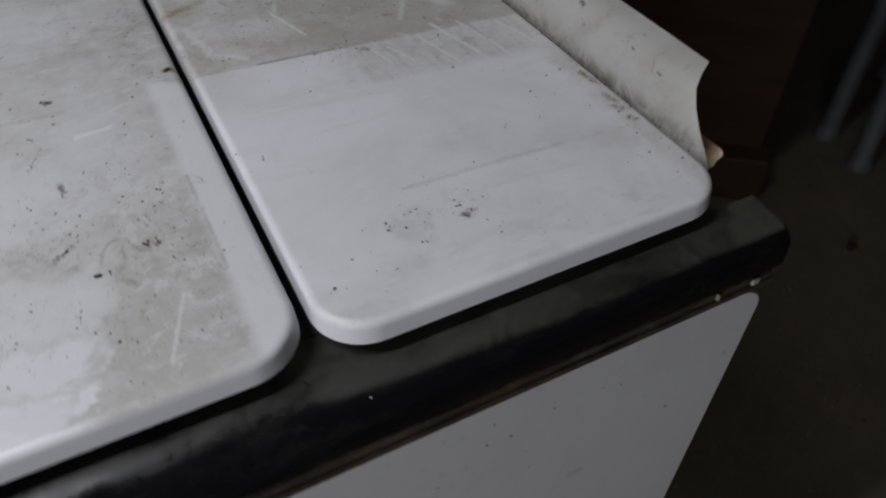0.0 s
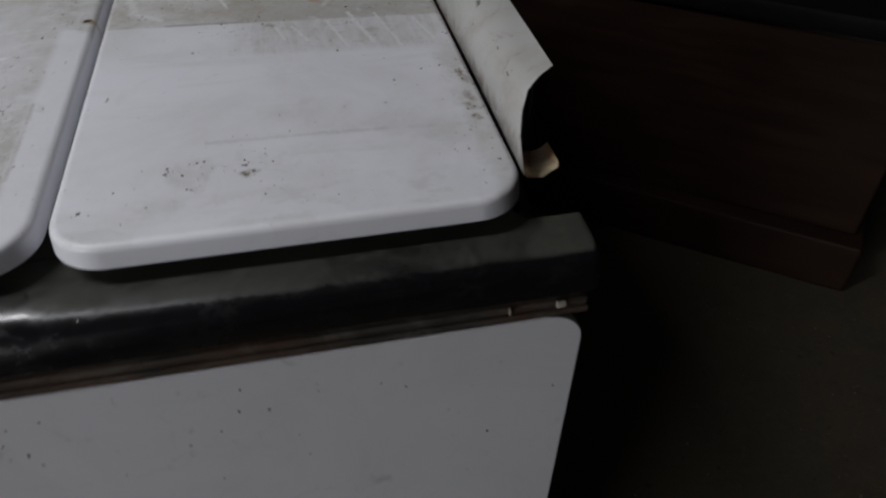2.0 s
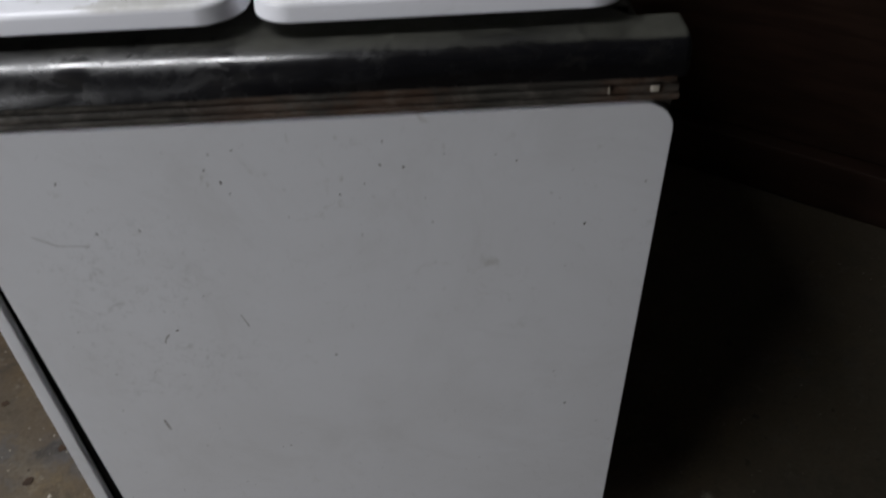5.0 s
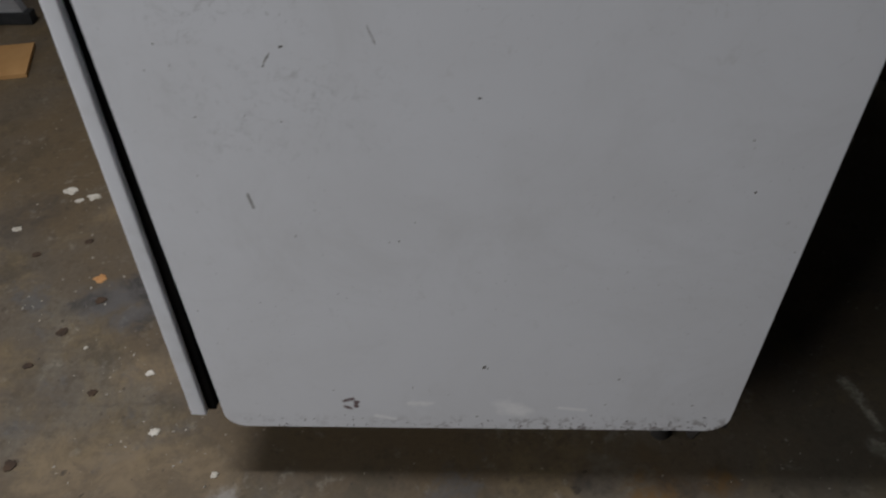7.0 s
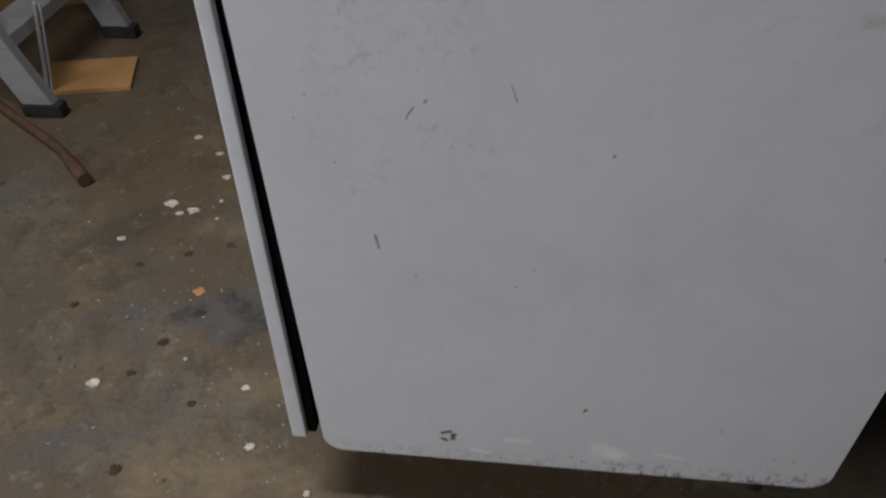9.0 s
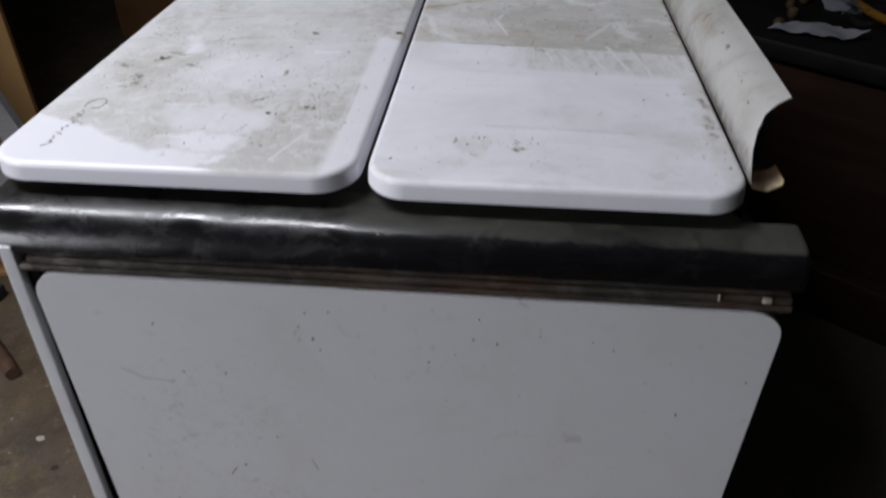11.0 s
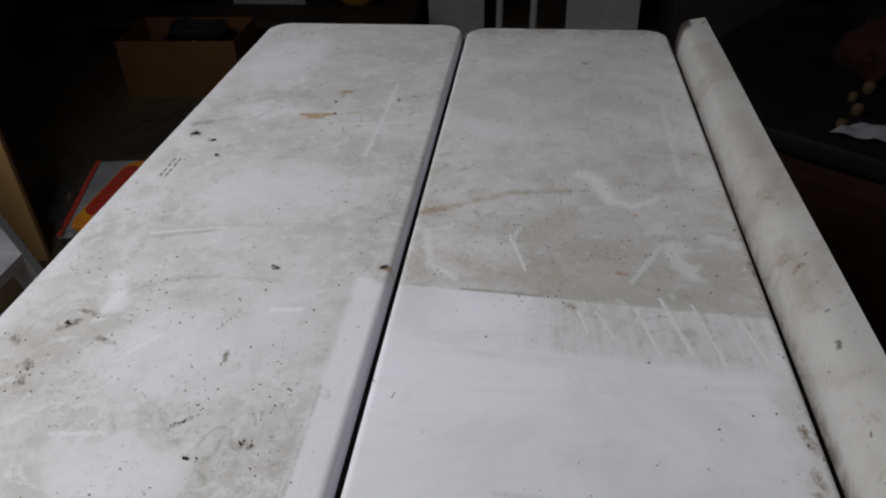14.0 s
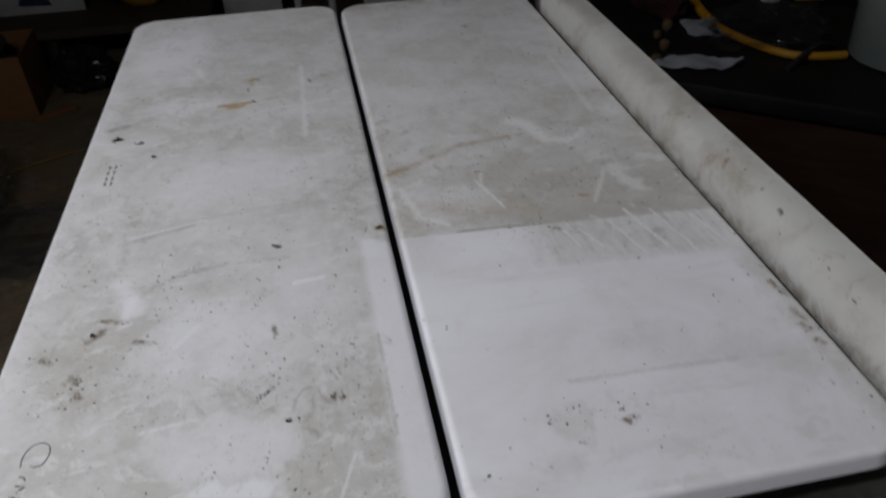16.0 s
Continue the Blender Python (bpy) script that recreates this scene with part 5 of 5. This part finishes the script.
thing("metal_strip", join(tube([(-0.947, 0.985, 0.005), (-0.885, 0.985, 0.235)], 0.005, 8), tube([(-0.935, 0.985, 0.004), (-0.873, 0.985, 0.232)], 0.003, 8)), M_WHITE, "thin white metal strip propped on the stepladder", "metal strip")
thing("wooden_stick", tube(curve([(-0.668, 0.628, 0.017), (-0.72, 0.678, 0.017), (-0.80, 0.75, 0.014), (-0.96, 0.86, 0.012), (-1.10, 0.96, 0.012)]), [0.0145] * 8 + [0.011] * 17, 10), M_STICK, "rust-brown wooden stick lying by the stepladder", "stick")
thing("cardboard_sheet", sheet([(-0.98, 0.965, 0.001), (-0.746, 1.014, 0.001), (-0.794, 1.168, 0.001), (-1.03, 1.12, 0.001)], 8, 6, 0.010, 0.0008, 9, 1.0), M_CARD, "flat piece of brown cardboard on the concrete", "cardboard")
board = loft([[Matrix.Translation((-1.05, 1.53, 0)) @ Matrix.Rotation(radians(12), 4, "Z") @ Vector((x, y, z)) for x, y in outline(-0.46, -0.012, 0.0, 0.012, 0.003, 2)] for z in (0.0, 0.5, 1.1, 1.75)])
thing("fibre_board", board, M_BOARD, "upright tan fibre board beside dark clutter", "board")

# ---- plastic bag with a printed card, and loose film ----
bag = empty("plastic_bag", (-1.0, 1.75, 0.0), "clear plastic bag with a red and orange printed card", "plastic bag")
lay = Matrix.Translation((-1.00, 1.56, 0.055)) @ Matrix.Rotation(radians(6), 4, "Z") @ Matrix.Rotation(radians(11), 4, "X")
P = lambda u, v, w=0.0: lay @ Vector((u, v, w))


def capsule(a, b, width, lift):
    """A flat printed shape with round ends, lying on the card."""
    way = math.atan2(b[1] - a[1], b[0] - a[0])
    ring = [(b[0] + width * math.cos(way + q), b[1] + width * math.sin(way + q)) for q in np.linspace(-1.57, 1.57, 10)]
    ring += [(a[0] + width * math.cos(way + q), a[1] + width * math.sin(way + q)) for q in np.linspace(1.57, 4.71, 10)]
    return loft([[P(u, v, lift + up) for u, v in ring] for up in (0.0, 0.0016)])


part("card", sheet([P(-0.02, 0), P(0.20, 0), P(0.20, 0.36), P(-0.02, 0.36)], 10, 14, 0.003, 0.003, 9, 4.0), M_CARD_PRINT, bag, "printed white card")
part("print_band", capsule((0.055, 0.065), (0.130, 0.300), 0.052, 0.0085), M_ORANGE, bag, "orange printed band")
part("print_stripe", capsule((0.058, 0.120), (0.112, 0.292), 0.032, 0.0110), M_RED, bag, "red printed stripe")
part("print_spot", capsule((0.125, 0.120), (0.145, 0.180), 0.018, 0.0110), M_GREY, bag, "grey printed spot")
part("print_corner", capsule((0.170, 0.250), (0.180, 0.330), 0.020, 0.0075), M_CHIP_W, bag, "pale printed corner")
part("print_edge", sheet([P(-0.024, 0, 0.006), P(-0.008, 0, 0.006), P(-0.008, 0.36, 0.006), P(-0.024, 0.36, 0.006)], 3, 10, 0.002, 0.003, 9, 4.0), M_RED, bag, "red printed edge")
part("film", lump((-0.96, 1.95, 0.0), (0.17, 0.42, 0.10), 0.22, 2.2, 3.0, 5, 0.10), M_PLASTIC, bag, "crinkled clear film")
thing("plastic_film", lump((-0.72, 1.80, 0.0), (0.24, 0.17, 0.05), 0.35, 2.5, 8.0, 5, 0.10), M_PLASTIC, "crumpled clear plastic film on the floor", "plastic film")

# ---- boxes beyond the range ----
def carton(x0, y0, x1, y1, h, material, turn, label, flaps=True):
    cx, cy = (x0 + x1) / 2, (y0 + y1) / 2
    m = Matrix.Translation((cx, cy, 0)) @ Matrix.Rotation(radians(turn), 4, "Z")
    a, b, t = (x1 - x0) / 2, (y1 - y0) / 2, 0.005
    ob = empty("cardboard_box", (cx, cy, 0), label, "box")
    for lo, hi in (((-a, -b, 0), (a, -b + t, h)), ((-a, b - t, 0), (a, b, h)), ((-a, -b + t, 0), (-a + t, b - t, h)), ((a - t, -b + t, 0), (a, b - t, h))):
        part("side_wall", box(lo, hi, 0.001, m), material, ob)
    part("bottom", box((-a + t, -b + t, 0), (a - t, b - t, t), 0.001, m), material, ob)
    if flaps:
        for s, ang in ((-1, 40), (1, 25)):
            f = m @ Matrix.Translation((0, s * b, h)) @ Matrix.Rotation(radians(s * (ang - 60)), 4, "X")
            part("flap", box((-a, min(0, s * b * 0.8), 0), (a, max(0, s * b * 0.8), t), 0.001, f), material, ob)
    return ob


carton(-1.38, 2.73, -0.87, 3.05, 0.25, M_CARD_DARK, 3, "open dull orange cardboard box with cables inside", False)
thing("cable_coil", join(*[tube([(-1.06 + (0.10 + 0.01 * k) * math.cos(a), 2.87 + (0.07 + 0.01 * k) * math.sin(a), 0.242 + 0.012 * k + 0.01 * math.sin(3 * a)) for a in np.linspace(0, 6.0, 22)], 0.011, 8) for k in range(3)]),
      M_RUBBER, "coil of black cable in the open cardboard box", "cable")
thing("black_bag", lump((-1.10, 2.89, 0.006), (0.20, 0.12, 0.125), 0.2, 2.2, 4.0, 4, 0.10), M_BLACKBAG, "crumpled black plastic bag in the open cardboard box", "bag", group="black plastic bags")
thing("black_bag", lump((-0.72, 2.99, 0.0), (0.12, 0.10, 0.10), 0.3, 2.4, 9.0, 4, 0.14), M_BLACKBAG, "crumpled glossy black plastic bag on the floor beside the carton", "bag", group="black plastic bags")
thing("wood_offcut", box((-0.085, -0.016, 0.0), (0.085, 0.016, 0.018), 0.003, Matrix.Translation((-0.805, 2.745, 0)) @ Matrix.Rotation(radians(33), 4, "Z")), M_CARD_DARK, "short brown wooden offcut lying on the concrete", "offcut")
thing("yellow_rope", tube(curve([(-1.25, 2.06, 0.005), (-0.982, 2.218, 0.005), (-0.856, 2.294, 0.005), (-0.71, 2.376, 0.005), (-0.45, 2.46, 0.005)], 6), 0.0035, 8), M_ROPE, "thin dirty yellow rope lying on the concrete", "rope")
thing("dark_cloth", lump((-1.45, 3.55, 0.18), (0.26, 0.22, 0.28), 0.2, 1.6, 5.0), M_NAVY, "dark blue cloth bundle on the low bench", "cloth")

# Low bench along the far wall with things on it.
bench = empty("bench", (-0.2, 3.55, 0.0), "low dark timber bench along the far wall", "bench")
part("top", box((-1.9, 3.22, 0.14), (-0.20, 3.95, 0.18), 0.004), M_DARKWOOD, bench)
for x in (-1.85, -0.9, -0.26):
    for y in (3.27, 3.88):
        part("leg", box((x - 0.035, y - 0.035, 0), (x + 0.035, y + 0.035, 0.14), 0.004), M_DARKWOOD, bench)
sign = empty("poster_board", (-0.93, 3.5, 0.18), "white board with a dark blue triangle leaning on the bench", "board")
part("board", box((-1.14, 3.48, 0.18), (-0.765, 3.505, 0.75), 0.003), M_WHITE, sign)
tri = loft([[(-1.045, y, 0.222), (-0.905, y, 0.215), (-0.965, y, 0.45)] for y in (3.474, 3.479)])
part("triangle", tri, M_BLUE, sign, "dark blue printed triangle")
thing("yellow_sack", lump((-0.52, 3.5, 0.18), (0.17, 0.13, 0.22), 0.25, 1.8, 2.0), M_OCHRE, "slumped ochre plastic sack on the bench", "sack", group="sacks on the bench")
thing("yellow_sack", lump((-0.30, 3.75, 0.18), (0.10, 0.12, 0.20), 0.25, 1.8, 6.0), M_OCHRE, "slumped ochre plastic sack on the bench", "sack", group="sacks on the bench")

# White sheets and pipes leaning at the far wall.
for k, (x, w, h, y) in enumerate(((-0.015, 0.28, 0.9, 3.52), (0.70, 0.35, 1.0, 3.52))):
    thing("leaning_sheet", box((x - w / 2, y, 0.0), (x + w / 2, y + 0.03, h), 0.006, Matrix.Translation((0, 0.0, 0)) @ Matrix.Rotation(radians(-1.5), 4, "X")), M_WHITE,
          "dull white sheet panel leaning on the far wall", "panel", group="white sheets")
for x in (0.20, 0.365):
    thing("white_pipe", tube([(x, 3.48, 0.0), (x + 0.02, 3.60, 1.25)], 0.018, 18), M_WHITE, "white plastic pipe standing upright", "pipe", group="white pipes")
thing("dark_cabinet", box((1.0, 3.35, 0.0), (1.55, 3.95, 1.4), 0.01), M_CAVITY, "sooty black metal cabinet by the far wall", "cabinet")

# ---- wooden chest behind the range ----
TZ = 0.62
place = Matrix.Translation((1.13, 1.08, 0)) @ Matrix.Rotation(radians(-37), 4, "Z")
chest = empty("wooden_chest", (1.5, 1.4, 0), "red-brown wooden chest with a thick black top", "chest")
part("plinth", box((-0.62, -0.045, 0.0), (0.62, 0.80, 0.13), 0.01, place), M_WOOD, chest)
part("body", box((-0.60, 0.0, 0.13), (0.60, 0.78, 0.575), 0.008, place), M_WOOD, chest)
part("top", box((-0.66, -0.02, 0.575), (0.66, 0.84, TZ), 0.012, place), M_BLACKTOP, chest, "thick black top")

hose = curve([(1.52, 1.95, TZ + 0.10), (1.33, 1.80, TZ + 0.08), (1.240, 1.62, TZ + 0.03), (1.212, 1.46, TZ + 0.013), (1.218, 1.335, TZ + 0.013), (1.265, 1.215, TZ + 0.013), (1.33, 1.178, TZ + 0.013), (1.39, 1.17, TZ + 0.013)], 8)
thing("yellow_hose", tube(hose, [0.012] * 26 + [0.0095] * 31, 16), M_YELLOW, "bright yellow rubber hose coiled on the black chest top", "hose")
thing("paper_scrap", sheet([(0.954, 1.229, TZ + 0.010), (1.095, 1.176, TZ + 0.008), (1.155, 1.190, TZ + 0.024), (1.020, 1.264, TZ + 0.016)], 18, 8, 0.002, 0.010, 26, 3.0), M_PAPER, "crumpled white paper scrap on the chest top", "paper")
thing("plastic_wrap", lump((1.28, 1.33, TZ), (0.14, 0.10, 0.045), 0.35, 2.2, 11.0, 5, 0.07), M_PLASTIC, "crinkled clear plastic wrap on the chest top", "plastic wrap")
thing("paper_scrap", sheet([(1.13, 1.40, TZ + 0.004), (1.20, 1.36, TZ + 0.008), (1.215, 1.43, TZ + 0.022), (1.14, 1.47, TZ + 0.012)], 10, 8, 0.002, 0.010, 25, 9.0), M_PAPER, "crumpled white paper scrap under the hose", "paper")
can = empty("paint_can", (1.45, 1.58, TZ), "small white can with a dark red lid on the chest top", "can")
part("can_body", lathe((1.45, 1.58, TZ), [(0.026, 0), (0.028, 0.003), (0.028, 0.034), (0.025, 0.037)], 24), M_CANWHITE, can)
part("lid", lathe((1.45, 1.58, TZ), [(0.026, 0.0375), (0.029, 0.039), (0.029, 0.056), (0.024, 0.060)], 24), M_LID, can, "dark red plastic lid")
bucket = empty("bucket", (1.53, 1.15, TZ), "dull grey-green plastic bucket on the chest top", "bucket")
part("shell", lathe((1.53, 1.15, TZ), [(0.115, 0), (0.12, 0.004), (0.138, 0.30), (0.145, 0.305), (0.145, 0.325), (0.132, 0.325), (0.112, 0.02)], 40), M_BUCKET, bucket)
for k, (x, y, s) in enumerate(((0.985, 1.26, 0.012), (1.036, 1.33, 0.013), (1.096, 1.444, 0.014), (1.05, 1.40, 0.011))):
    thing("turned_wood_ball", lathe((x, y, TZ), [(s * 0.5, 0), (s * 0.8, s * 0.3), (s, s), (s * 0.8, s * 1.7), (s * 0.3, s * 2)], 20), M_TURNED, "small turned brown wooden ball on the chest top", "wooden ball", group="knobs on the chest")
thing("red_rag", lump((1.25, 1.72, TZ), (0.10, 0.08, 0.04), 0.3, 2.0, 14.0), M_DARKRED, "dark red rag on the chest top", "rag")

thing("red_rag", lump((1.13, 1.57, TZ), (0.06, 0.10, 0.05), 0.3, 2.0, 17.0), M_DARKRED, "dark red rag on the chest top", "rag")
thing("yellow_hose", tube(curve([(1.505, 1.545, TZ + 0.012), (1.545, 1.49, TZ + 0.030), (1.58, 1.43, TZ + 0.05), (1.66, 1.37, TZ + 0.012)], 6), 0.010, 14), M_YELLOW, "yellow rubber hose end behind the bucket", "hose")
thing("black_strap", tube(curve([(1.235, 1.145, TZ + 0.006), (1.30, 1.180, TZ + 0.026), (1.345, 1.203, TZ + 0.030), (1.405, 1.235, TZ + 0.006)], 6), 0.0065, 10), M_RUBBER, "short black rubber strap across the yellow hose", "strap")

# ---- metal stand at the far side ----
stand = empty("metal_stand", (2.1, 0.93, 0), "dark grey tubular metal stand in the shadow", "stand")
for x, y in ((2.20, 1.18), (1.99, 0.80), (1.957, 0.66), (2.42, 0.95)):
    part("leg", tube([(x, y, 0.03), (x + 0.5 * (2.15 - x), y + 0.4 * (0.93 - y), 0.95)], 0.026, 14), M_DARKSTEEL, stand)
    part("foot", lathe((x, y, 0), [(0.034, 0), (0.035, 0.006), (0.030, 0.030), (0.027, 0.040)], 16), M_DARKSTEEL, stand)
part("plate", box((1.98, 0.72, 0.945), (2.32, 1.14, 0.975), 0.006), M_DARKSTEEL, stand)
thing("red_bottle_top", lathe((1.683, 0.445, 0), [(0.010, 0), (0.011, 0.003), (0.0105, 0.014), (0.008, 0.016)], 16), M_DARKRED, "small dark red plastic cap on the concrete", "cap")
